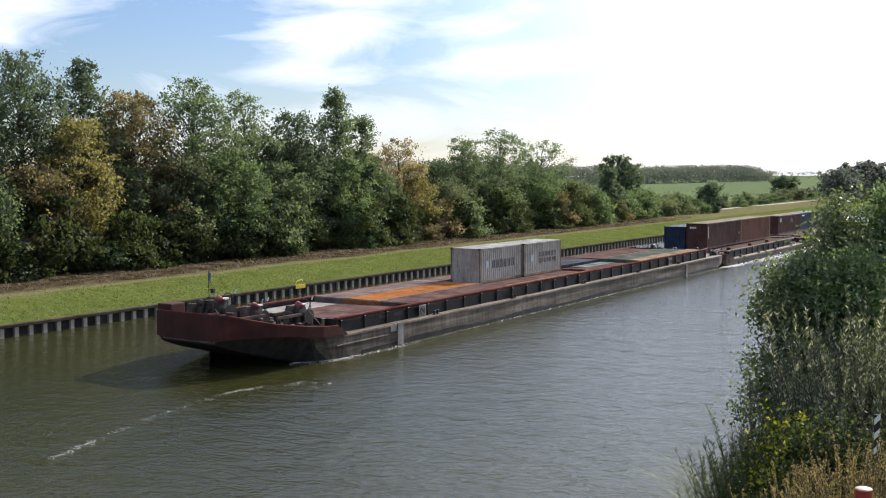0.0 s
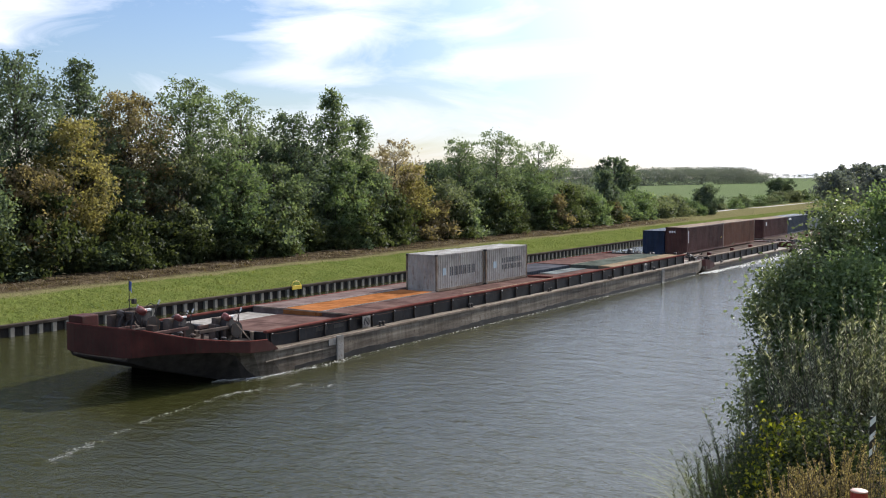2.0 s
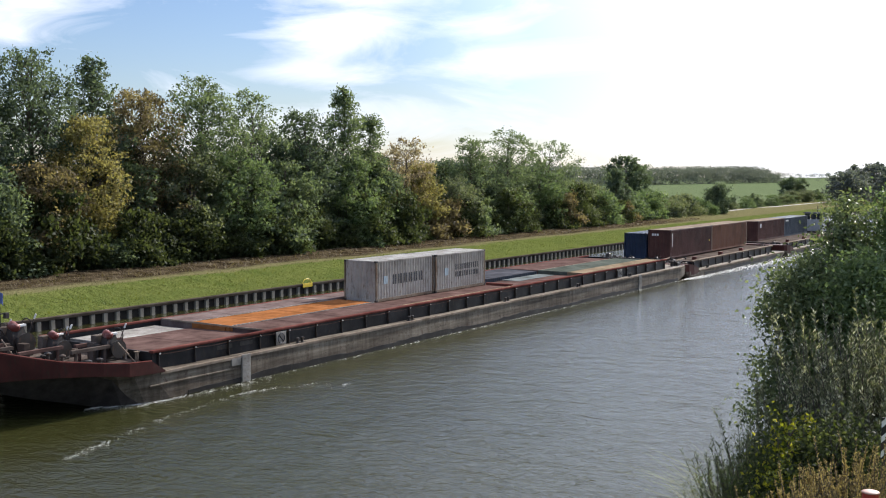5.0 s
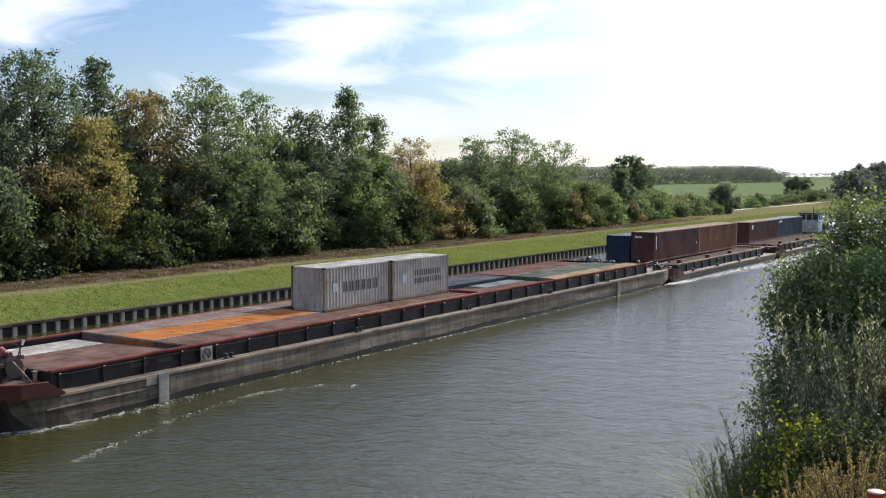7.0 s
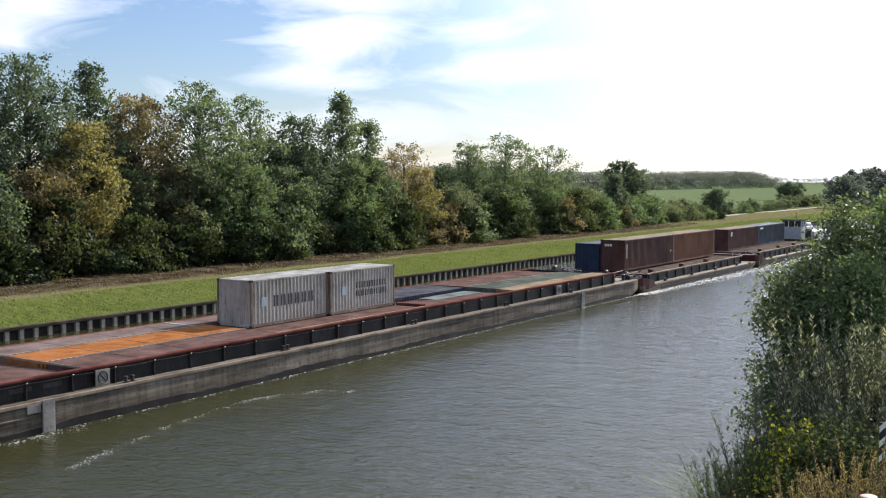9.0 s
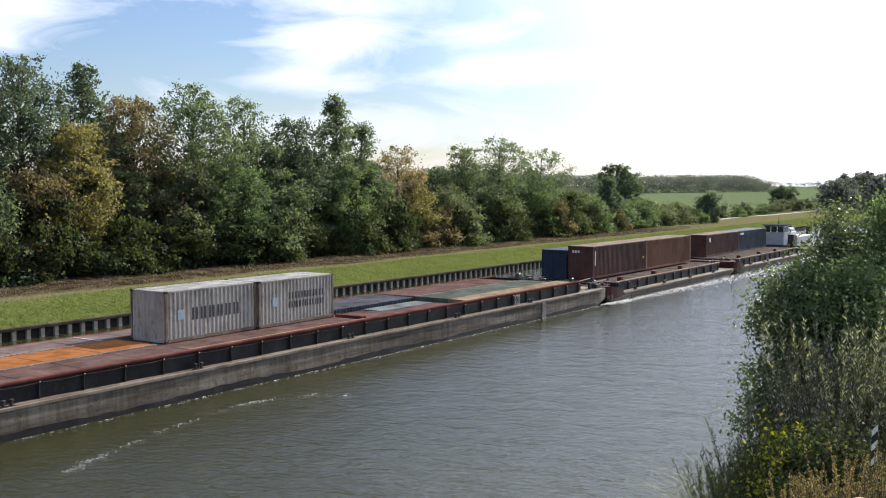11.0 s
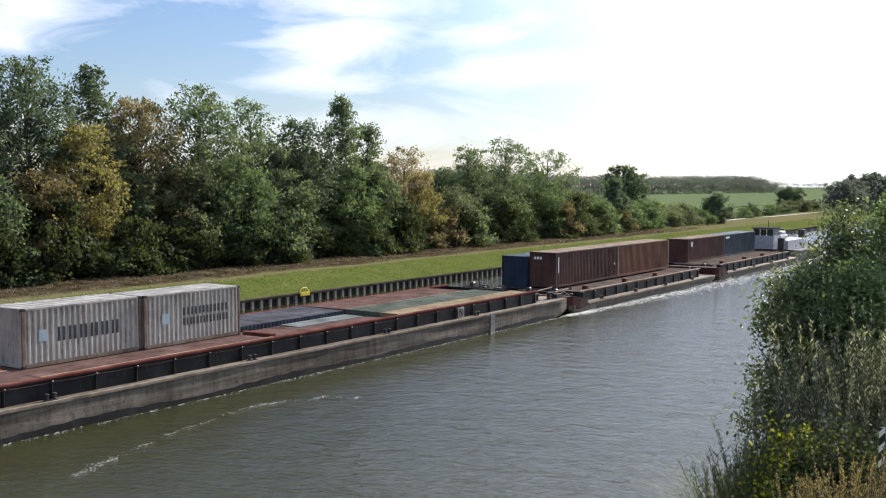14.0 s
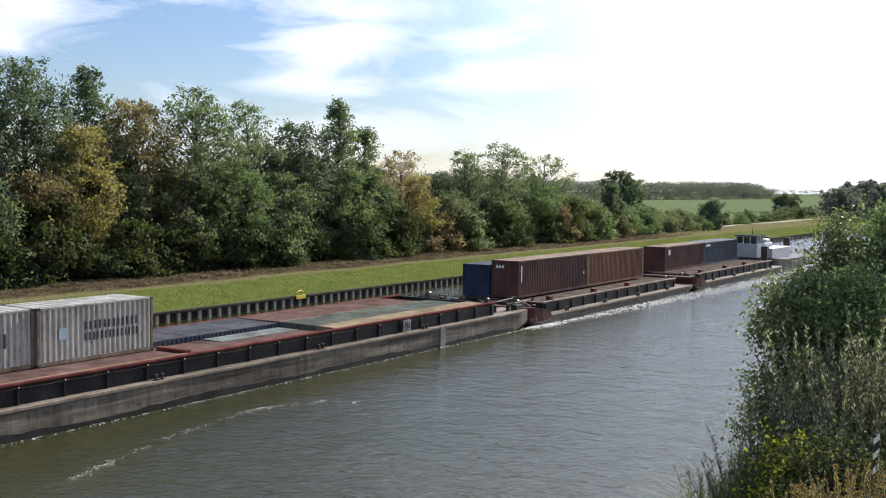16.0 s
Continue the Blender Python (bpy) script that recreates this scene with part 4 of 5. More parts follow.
def coaming(ob, x0, x1, deck, top, step=2.12, half=3.95, rail_mat=None, rail_label="faded red steel rail"):
    c = part("coaming", Geo().box(x0, x1, -half, -half + 0.08, deck - 0.02, top - 0.1).box(x0, x1, half - 0.08, half, deck - 0.02, top - 0.1).box(x0, x0 + 0.08, -half + 0.08, half - 0.08, deck - 0.02, top - 0.1).box(x1 - 0.08, x1, -half + 0.08, half - 0.08, deck - 0.02, top - 0.1), M_COAM, ob)
    rail = Geo()
    for s in (-1, 1):
        rail.box(x0 - 0.1, x1 + 0.1, *sorted((s * (half - 0.12), s * (half + 0.14))), top - 0.13, top, 0.045)
    part("coaming_rail", rail, rail_mat or M_RAIL, c, rail_label)
    n = int((x1 - x0) / step)
    br = Geo().add([(0, 0, deck), (0, -0.12, deck), (0, -0.09, top - 0.13), (0, 0, top - 0.13), (0.035, 0, deck), (0.035, -0.12, deck), (0.035, -0.09, top - 0.13), (0.035, 0, top - 0.13)], [(0, 1, 2, 3), (7, 6, 5, 4), (0, 4, 5, 1), (1, 5, 6, 2), (2, 6, 7, 3)]).mesh("bracket", M_STEEL)
    tip = Geo().box(-0.01, 0.045, -0.17, -0.12, top - 0.22, top - 0.17, 0.008).mesh("lashing_eye", M_WHITE)
    for i in range(n + 1):
        x = x0 + 0.3 + i * (x1 - x0 - 0.7) / n
        for s in (-1, 1):
            b = part("bracket", br, None, c)
            b.matrix_basis = pose(x, s * half, 0, 0, 0, 0 if s < 0 else 180)
            if s < 0:
                k = part("lashing_eye", tip, None, c)
                k.matrix_basis = pose(x, -half, 0)
    pts, m = [], 4
    for i in range(n * m + 1):
        x = x0 + 0.3 + i / m * (x1 - x0 - 0.7) / n
        pts.append((x, -half - 0.17, top - 0.2 - 0.035 * math.sin(math.pi * (i % m) / m)))
    part("wire", Geo().tube(pts, 0.012, 4), M_BROWN, c)
    return c


def cover(ob, x0, x1, y0, z0, y1, z1, mat, label, bottom=1.75, name="hatch_cover", seams=True):
    """One strip of hatch cover: a slab with a sloping top, low seams across and turned edges."""
    g = Geo()
    a, b = y0 - YC, y1 - YC
    cuts = [(x0, 0.0)]
    if seams:
        n = max(1, int((x1 - x0) / 2.9))
        for i in range(n + 1):
            x = x0 + 0.03 + (x1 - x0 - 0.14) * i / n
            cuts += [(x, 0.0), (x + 0.005, 0.012), (x + 0.06, 0.012), (x + 0.065, 0.0)]
    cuts.append((x1, 0.0))
    g.loft([[(x, a, bottom), (x, a, z0 + d), (x, b, z1 + d), (x, b, bottom)] for x, d in cuts])
    return part(name, g, mat, ob, label)


def bollard(ob, x, y, z, size=1.0):
    g = Geo()
    for dx in (-0.22, 0.22):
        g.lathe((x + dx * size, y, z), [(0.09 * size, 0), (0.085 * size, 0.24 * size), (0.12 * size, 0.27 * size), (0.12 * size, 0.33 * size), (0.05 * size, 0.36 * size)], 10)
    g.box(x - 0.38 * size, x + 0.38 * size, y - 0.12 * size, y + 0.12 * size, z - 0.005, z + 0.03)
    return part("bollard", g, M_STEEL, ob)


def winch(ob, x, y, z, hood_mat, size=1.0, label="dark deck winch with a red gear cover"):
    k = size
    w = part("winch", Geo().box(x - 0.34 * k, x + 0.34 * k, y - 0.3 * k, y + 0.3 * k, z, z + 0.1, 0.02).loft([[(x - r * k, y - r * k * 0.8, z + h * k), (x + r * k, y - r * k * 0.8, z + h * k), (x + r * k, y + r * k * 0.8, z + h * k), (x - r * k, y + r * k * 0.8, z + h * k)] for r, h in ((0.3, 0.1), (0.24, 0.5), (0.17, 0.84), (0.1, 0.9))]), M_STEEL, ob, label)
    part("drum", Geo().tube([(x, y - 0.5 * k, z + 0.42 * k), (x, y - 0.46 * k, z + 0.42 * k), (x, y - 0.44 * k, z + 0.42 * k), (x, y + 0.44 * k, z + 0.42 * k), (x, y + 0.46 * k, z + 0.42 * k), (x, y + 0.5 * k, z + 0.42 * k)], [0.3 * k, 0.3 * k, 0.17 * k, 0.17 * k, 0.3 * k, 0.3 * k], 14), M_STEEL, w)
    if hood_mat is None:
        part("hand_wheel", Geo().tube([(x + 0.38 * k, y + 0.28 * k * math.cos(a), z + 0.75 * k + 0.28 * k * math.sin(a)) for a in [i * math.pi / 6 for i in range(13)]], 0.025, 5, False), M_STEEL, w)
        return w
    part("gear_cover", Geo().tube([(x - 0.1 * k, y - 0.22 * k, z + 0.8 * k), (x - 0.1 * k, y - 0.17 * k, z + 0.83 * k), (x - 0.08 * k, y + 0.08 * k, z + 0.9 * k), (x - 0.08 * k, y + 0.13 * k, z + 0.9 * k)], [0.07 * k, 0.13 * k, 0.14 * k, 0.08 * k], 12), hood_mat, w, "rounded gear cover" if hood_mat == M_STEEL else "rounded red gear cover", True)
    if hood_mat != M_STEEL:
        part("cover_plate", Geo().box(x + 0.0 * k, x + 0.2 * k, y - 0.2 * k, y - 0.08 * k, z + 0.86 * k, z + 0.93 * k, 0.015), M_WHITE, w, "small white plate")
    part("gearbox", Geo().box(x - 0.4 * k, x - 0.05 * k, y + 0.16 * k, y + 0.42 * k, z + 0.3 * k, z + 0.85 * k, 0.03), M_DECK, w)
    part("brake_lever", Geo().tube([(x + 0.2 * k, y - 0.2 * k, z + 0.5 * k), (x + 0.42 * k, y - 0.3 * k, z + 1.12 * k)], 0.025, 6), M_STEEL, w)
    part("lever_grip", Geo().tube([(x + 0.4 * k, y - 0.29 * k, z + 1.05 * k), (x + 0.45 * k, y - 0.315 * k, z + 1.2 * k)], 0.045, 6), M_WHITE, w, "white grip")
    part("hand_wheel", Geo().tube([(x + 0.36 * k, y + 0.26 * k * math.cos(a), z + 0.8 * k + 0.26 * k * math.sin(a)) for a in [i * math.pi / 6 for i in range(13)]], 0.028, 5, False), M_STEEL, w)
    return w


def front_lighter():
    X0, L = -23.55, 72.05
    ob = thing("lighter", "long grey cargo lighter with red bow and coloured hatch covers", "barge", group="lighters of the tow")
    O = lambda x: x - X0
    hull = hull_part(ob, L, DECK, True)
    # red bulwark round the bow
    side = [(7.4, 4.54, 1.33, 1.26), (6.7, 4.54, 1.80, 1.26), (5.5, 4.5, 1.87, 1.32), (4.3, 4.33, 2.02, 1.52), (2.6, 3.82, 2.3, 1.68), (1.4, 3.2, 2.62, 1.72), (0.5, 2.65, 2.88, 1.7), (0.12, 2.25, 2.95, 1.66), (0.02, 1.6, 2.97, 1.64)]
    plan = [(x, -y, a, b) for x, y, a, b in side] + [(-0.03, 0.0, 2.97, 1.62)] + [(x, y, a, b) for x, y, a, b in reversed(side)]
    rings = []
    for x, y, zt, zb in plan:
        d = Vector((x - 5.5, y * 1.1, 0)).normalized() * 0.09
        o = d * 0.6
        rings.append([(x + o.x, y + o.y, zb), (x + o.x, y + o.y, zt), (x + o.x - d.x, y + o.y - d.y, zt), (x + o.x - d.x, y + o.y - d.y, zb)])
    bul = part("bulwark", Geo().loft(rings), M_BOWD, ob, "dark red bulwark round the bow")
    cap = [(p[0], p[1], p[2] + 0.02) for p in plan[1:-1]]
    part("bulwark_rail", Geo().tube(cap, 0.05, 6), M_RAIL, bul)
    part("bow_box", Geo().box(0.35, 1.35, 1.5, 2.5, 1.7, 3.3, 0.06), M_BOWD, ob, "raised dark red box at the bow corner")
    rake = []
    for (x, w, zt, zb, wb), top in zip(BOW_LINES, (1.74, 1.73, 1.7, 1.6, 1.25, 0.4, -0.3)):
        rake.append((x - 0.04, wb + (w - wb) * (top - zb) / (zt - zb) + 0.03, wb + 0.03, top, zb - 0.02))
    part("bow_plate", Geo().loft([[(x, -w, zt), (x, -v, zb), (x, v, zb), (x, w, zt), (x, w - 0.08, zt), (x, v - 0.08, zb + 0.06), (x, -v + 0.08, zb + 0.06), (x, -w + 0.08, zt)] for x, w, v, zt, zb in rake]), M_BOWBLACK, ob, "near-black raked bow bottom")
    # foredeck
    part("foredeck", Geo().box(3.6, O(-16.4), -3.3, 3.3, DECK + 0.1, DECK + 0.4, 0.03), M_DECK, ob)
    Z = DECK + 0.38
    winch(ob, O(-17.1), 37.85 - YC, Z, M_HOOD, 1.35)
    winch(ob, O(-18.4), 39.9 - YC, Z, M_HOOD, 1.3)
    winch(ob, O(-18.0), 40.6 - YC, Z, M_STEEL, 1.15, "dark deck winch")
    winch(ob, O(-18.8), 42.2 - YC, Z, M_HOOD, 1.6)
    winch(ob, O(-19.4), 43.0 - YC, Z, M_STEEL, 1.4, "dark deck winch")
    part("anchor_rack", Geo().tube([(O(-20.6), 41.2 - YC, Z), (O(-20.0), 41.5 - YC, 3.1), (O(-19.2), 41.3 - YC, Z)], 0.05, 6).tube([(O(-20.6), 42.4 - YC, Z), (O(-20.0), 42.2 - YC, 3.1), (O(-19.2), 42.4 - YC, Z)], 0.05, 6).tube([(O(-20.0), 41.4 - YC, 3.08), (O(-20.0), 42.3 - YC, 3.08)], 0.05, 6), M_STEEL, ob)
    for x, y, l, m in ((-20.9, 38.9, 2.2, M_BROWN), (-22.4, 40.6, 2.4, M_DECK), (-21.6, 41.6, 1.8, M_BROWN), (-18.3, 38.6, 2.6, M_BROWN), (-19.4, 37.4, 2.0, M_DECK)):
        part("timber", Geo().box(O(x), O(x) + l, y - YC, y - YC + 0.16, 2.28, 2.44, 0.02).box(O(x) + 0.2, O(x) + 0.3, y - YC + 0.03, y - YC + 0.13, DECK + 0.2, 2.28).box(O(x) + l - 0.3, O(x) + l - 0.2, y - YC + 0.03, y - YC + 0.13, DECK + 0.2, 2.28), m, ob, "weathered brown beam on short legs")
    for x, y in ((-21.4, 38.4), (-22.0, 40.6), (-19.9, 43.2), (-17.4, 43.4), (-18.9, 36.6)):
        bollard(ob, O(x), y - YC, Z - 0.02, 1.3)
    for y in (36.6, 37.4):
        part("post", Geo().box(O(-16.62), O(-16.5), y - YC, y - YC + 0.12, DECK, 2.05, 0.015).box(O(-16.66), O(-16.46), y - YC - 0.04, y - YC + 0.16, 2.05, 2.1, 0.015), M_DECKP, ob)
    part("hose", Geo().tube([(O(-17.6), 38.6 - YC, 1.7), (O(-17.2), 38.8 - YC, 2.6), (O(-16.6), 39.1 - YC, 2.65), (O(-16.2), 39.3 - YC, 2.2)], 0.03, 6), M_STEEL, ob)
    for a, b in (((-17.3, 37.0, 2.55), (-16.7, 36.5, 1.55)), ((-20.2, 41.2, 2.7), (-19.7, 40.8, 1.7))):
        part("stay", Geo().tube([(O(a[0]), a[1] - YC, a[2]), (O(b[0]), b[1] - YC, b[2])], 0.035, 6), M_DECKP, ob)
    rc = random.Random(9)
    for i in range(11):
        x, y = rc.uniform(-21.2, -17.2), rc.uniform(37.2, 43.2)
        w, d, h = rc.uniform(0.2, 0.5), rc.uniform(0.2, 0.5), rc.uniform(0.3, 0.95)
        if i % 3 == 0:
            part("vent", Geo().lathe((O(x), y - YC, Z), [(0.07, 0), (0.07, h), (0.15, h + 0.03), (0.15, h + 0.08), (0.05, h + 0.14)], 10), rc.choice([M_RAIL, M_DECK, M_STEEL]), ob, "mushroom vent on the foredeck")
        elif i % 3 == 1:
            part("deck_box", Geo().box(O(x), O(x) + w, y - YC, y - YC + d, Z, Z + h, 0.03), rc.choice([M_BROWN, M_STEEL, M_DECK]), ob, "rusty deck box")
        else:
            g = Geo()
            for k in range(3):
                g.tube([(O(x) + 0.26 * math.cos(a), y - YC + 0.26 * math.sin(a), Z + 0.08 + 0.09 * k) for a in [j * math.pi / 6 for j in range(13)]], 0.05, 5, False)
            part("rope_coil", g, M_DECK, ob, "coiled dirty rope on the foredeck")
    # flag mast
    mast = part("flag_mast", Geo().tube([(O(-19.3), 42.6 - YC, DECK), (O(-19.3), 42.6 - YC, 4.7)], [0.03, 0.018], 6), M_STEEL, ob)
    fl = Geo()
    vs, fs = [], []
    for i in range(6):
        for j in range(5):
            vs.append((O(-19.3) + 0.02 + i * 0.035, 42.6 - YC + 0.05 * math.sin(i * 1.4 + j * 0.5), 4.65 - j * 0.13 - 0.03 * i))
    for i in range(5):
        for j in range(4):
            fs.append((i * 5 + j, (i + 1) * 5 + j, (i + 1) * 5 + j + 1, i * 5 + j + 1))
    fl.add(vs, fs)
    fl.add([(a, b + 0.006, c) for a, b, c in vs], [tuple(reversed(f)) for f in fs])
    part("flag", fl, M_FLAG, mast, "small blue flag hanging limp")
    part("lantern_bracket", Geo().box(O(-19.35), O(-18.95), 42.57 - YC, 42.63 - YC, 3.6, 3.66).box(O(-19.1), O(-18.9), 42.5 - YC, 42.7 - YC, 3.4, 3.66, 0.02), M_STEEL, mast)
    # hold
    coaming(ob, O(-16.3), O(44.3), DECK, 2.17)
    part("hold_floor", Geo().box(O(-16.1), O(44.1), -3.8, 3.8, 1.4, 1.62), M_COAM, ob)
    cover(ob, O(-16.1), O(-9.15), 36.08, 1.95, 41.3, 1.86, M_BROWN, "low red-brown hatch cover", 1.6)
    cover(ob, O(-14.9), O(-9.45), 41.32, 1.85, 43.6, 1.85, M_PALE, "low whitish hatch cover", 1.6)
    cover(ob, O(-9.0), O(3.0), 36.1, 2.15, 38.3, 2.17, M_BROWN, "smooth brown hatch cover along the rail", 1.6)
    cover(ob, O(-9.0), O(3.0), 38.31, 2.17, 41.24, 2.175, M_ORANGE, "orange-painted hatch cover", 1.6)
    cover(ob, O(-9.0), O(16.9), 41.75, 2.17, 43.72, 2.16, M_GREYB, "grey-brown faded hatch cover", 1.6)
    cover(ob, O(-9.0), O(2.2), 41.25, 2.175, 41.74, 2.17, M_GREYB, "grey-brown faded hatch cover", 1.6)
    clamp = Geo().box(0, 0.1, 0, 0.12, 0, 0.05).mesh("clamp", M_PALE)
    for y in (38.28, 41.22):
        part("cover_edge", Geo().box(O(-9.0), O(2.9), y - YC, y + 0.09 - YC, 2.16, 2.205, 0.01), M_PALE, ob, "pale riveted edge strip")
        for k in range(40):
            part("clamp", clamp, None, ob).matrix_basis = pose(O(-8.9) + k * 0.3, y - 0.03 - YC, 2.165)
    part("cover_edge", Geo().box(O(-9.04), O(-9.0), 36.2 - YC, 43.6 - YC, 2.1, 2.19, 0.01), M_DECKP, ob, "pale worn front edge")
    part("cover_end", Geo().box(O(-9.06), O(-9.02), 38.31 - YC, 41.24 - YC, 1.66, 2.1, 0.01), M_ORANGE, ob, "rusty orange cover end")
    for y in (38.45, 38.75):
        part("end_rib", Geo().box(O(-9.14), O(-9.06), y - YC, y + 0.08 - YC, 1.66, 2.1, 0.01), M_ORANGE, ob)
    part("cross_strip", Geo().box(O(2.1), O(2.3), 41.3 - YC, 43.6 - YC, 2.165, 2.2, 0.01), M_PALE, ob, "pale strip across the cover")
    cover(ob, O(3.02), O(17.0), 36.1, 2.1, 36.75, 2.05, M_OCHRE, "narrow dusty ochre hatch cover", 1.6, seams=False)
    cover(ob, O(3.02), O(17.0), 36.77, 1.97, 41.74, 1.96, M_BROWN, "red-brown hatch cover under the containers", 1.6, seams=False)
    cover(ob, O(17.05), O(27.2), 36.08, 1.97, 40.1, 1.85, M_BROWN, "low red-brown hatch cover", 1.6)
    cover(ob, O(17.05), O(27.3), 40.25, 2.12, 43.72, 2.15, M_BLUEC, "slate-blue hatch cover", 1.6)
    part("cover_side", moved(corrugated(10.1, 1.7, 2.1, 0.3, 0.06), O(17.1), 40.23 - YC), M_CSLATE, ob, "dark blue folded side of the hatch cover")
    part("cover_panel", Geo().box(O(21.2), O(27.0), 38.5 - YC, 40.0 - YC, 1.885, 1.93, 0.01), M_PALEB, ob, "pale blue-grey sheet on the cover")
    part("cross_beam", Geo().box(O(17.2), O(17.5), 36.9 - YC, 39.0 - YC, 1.92, 2.12, 0.02), M_RAIL, ob)
    cover(ob, O(27.4), O(43.4), 36.08, 2.14, 37.55, 2.17, M_OCHRE, "ochre-yellow hatch cover", 1.6)
    cover(ob, O(27.4), O(42.4), 37.56, 2.17, 40.2, 2.18, M_GREEN, "dull green hatch cover", 1.6)
    cover(ob, O(27.4), O(41.4), 40.21, 2.18, 43.72, 2.16, M_BROWN, "red-brown hatch cover", 1.6)
    part("cover_edge", Geo().box(O(27.4), O(41.4), 40.17 - YC, 40.23 - YC, 2.17, 2.205, 0.01), M_DECKP, ob, "pale riveted edge strip")
    # deck fittings along the side
    for x in (-6.9, 3.0, 14.4, 25.5, 35.4):
        bollard(ob, O(x), -4.3, DECK, 0.8)
        bollard(ob, O(x), 4.3, DECK, 0.8)
    for x in (-11.1, 37.0):
        part("draught_plate", Geo().box(O(x) - 0.28, O(x) + 0.28, -4.6, -4.49, -0.3, DECK + 0.03, 0.02), M_PALE, hull, "pale upright plate on the hull side")
    part("draught_plate", Geo().box(O(-12.05), O(-11.45), -4.57, -4.49, 0.85, 1.2, 0.01), M_PALE, hull)
    for x in (-8.15, 33.7):
        p = part("sign", Geo().box(O(x) - 0.36, O(x) + 0.36, -4.16, -4.12, 1.34, 2.0, 0.003), M_PALE, ob, "white square sign with a dark ring and slash")
        ring = Geo().tube([(O(x) + 0.24 * math.cos(a), -4.165, 1.67 + 0.24 * math.sin(a)) for a in [k * math.pi / 10 for k in range(21)]], 0.025, 5, False)
        part("ring", ring, M_INK, p)
        part("slash", Geo().tube([(O(x) - 0.15, -4.165, 1.82), (O(x) + 0.15, -4.165, 1.5)], 0.03, 5), M_INK, p)
    for x0, x1 in ((-12.4, -11.4), (-10.9, -10.0)):
        part("marking", Geo().box(O(x0), O(x1), -3.96, -3.945, 1.62, 1.82), M_STEEL, ob, "faint painted bar")
    # after deck
    for x, y in ((45.2, 36.6), (47.2, 36.3), (45.2, 43.2), (47.2, 43.4)):
        bollard(ob, O(x), y - YC, DECK, 1.5)
    winch(ob, O(45.9), 42.4 - YC, DECK, None, 1.2, "dark coupling winch")
    winch(ob, O(46.2), 37.6 - YC, DECK, None, 1.0, "dark coupling winch")
    winch(ob, O(45.4), 40.0 - YC, DECK, None, 0.9, "dark coupling winch")
    ra = random.Random(19)
    for i in range(8):
        x, y = ra.uniform(44.6, 47.4), ra.uniform(36.4, 43.2)
        h = ra.uniform(0.35, 0.8)
        if i % 2:
            part("deck_box", Geo().box(O(x), O(x) + ra.uniform(0.3, 0.7), y - YC, y - YC + ra.uniform(0.3, 0.6), DECK, DECK + h, 0.03), ra.choice([M_STEEL, M_DECK, M_DECK, M_BROWN]), ob, "small steel box on the after deck")
        else:
            part("vent", Geo().lathe((O(x), y - YC, DECK), [(0.09, 0), (0.09, h), (0.19, h + 0.03), (0.19, h + 0.09), (0.06, h + 0.16)], 10), ra.choice([M_STEEL, M_DECKP, M_STEEL]), ob, "mushroom vent on the after deck")
    for y in (36.2, 43.6):
        part("coupling_post", Geo().box(O(47.6), O(48.4), y - YC - 0.2, y - YC + 0.2, 0.5, 1.62, 0.05), M_STEEL, ob)
    return rides(ob, (X0, YC, 0))


front_lighter()


def loaded_lighter(X0, L, xa, xb, label, winches):
    deck, top = 0.62, 1.5
    ob = thing("lighter", label, "barge", group="lighters of the tow")
    O = lambda x: x - X0
    hull_part(ob, L, deck, False)
    part("head_log", Geo().loft([[(x, -w, zb), (x, w, zb), (x, w, zt), (x, -w, zt)] for x, w, zb, zt in ((-0.1, 3.9, 0.45, 1.25), (0.0, 4.2, 0.4, 1.32), (0.5, 4.42, 0.3, 1.35), (1.6, 4.52, 0.25, 1.2), (2.9, 4.53, 0.4, 0.8))]), M_BOWD, ob, "dark red blunt bow")
    part("rope", Geo().tube([(0.4, -4.2, 1.4), (1.5, -3.0, 1.55), (2.4, -1.0, 1.35), (1.2, 0.8, 1.5)], 0.04, 5), M_DECKP, ob, "pale slack rope")
    coaming(ob, O(xa), O(xb), deck, top, 2.12, 3.7, M_DECKP, "pale dusty steel rail")
    part("side_deck", Geo().box(O(xa) + 0.1, O(xb) - 0.1, -3.6, 3.6, top - 0.25, top - 0.12), M_DECK, ob, "dusty brown hold cover under the containers")
    for x in (X0 + 6, X0 + 13, X0 + 20, X0 + 27):
        bollard(ob, O(x), -4.3, deck, 0.8)
    for x in (xa + 1.6, xa + 9.5, xa + 16.5):
        part("lashing_box", Geo().box(O(x), O(x) + 0.45, -3.5, -3.1, top - 0.12, top + 0.25, 0.03), M_RED, ob)
    for x, y, s in winches:
        winch(ob, O(x), y - YC, deck, None, s, "dark coupling winch")
    for x, y in ((X0 + 1.6, 36.4), (X0 + 1.6, 43.4)):
        bollard(ob, O(x), y - YC, deck + 0.2, 1.6)
    return rides(ob, (X0, YC, 0))


loaded_lighter(48.85, 33.8, 52.0, 79.3, "loaded grey lighter carrying long brown containers", [(50.5, 37.6, 1.2), (50.4, 42.2, 1.1), (80.8, 37.8, 1.0)])
loaded_lighter(82.9, 32.0, 85.8, 112.0, "loaded grey lighter ahead of the pusher", [(84.3, 37.4, 1.1), (84.3, 42.2, 1.0), (113.3, 38.0, 1.0)])


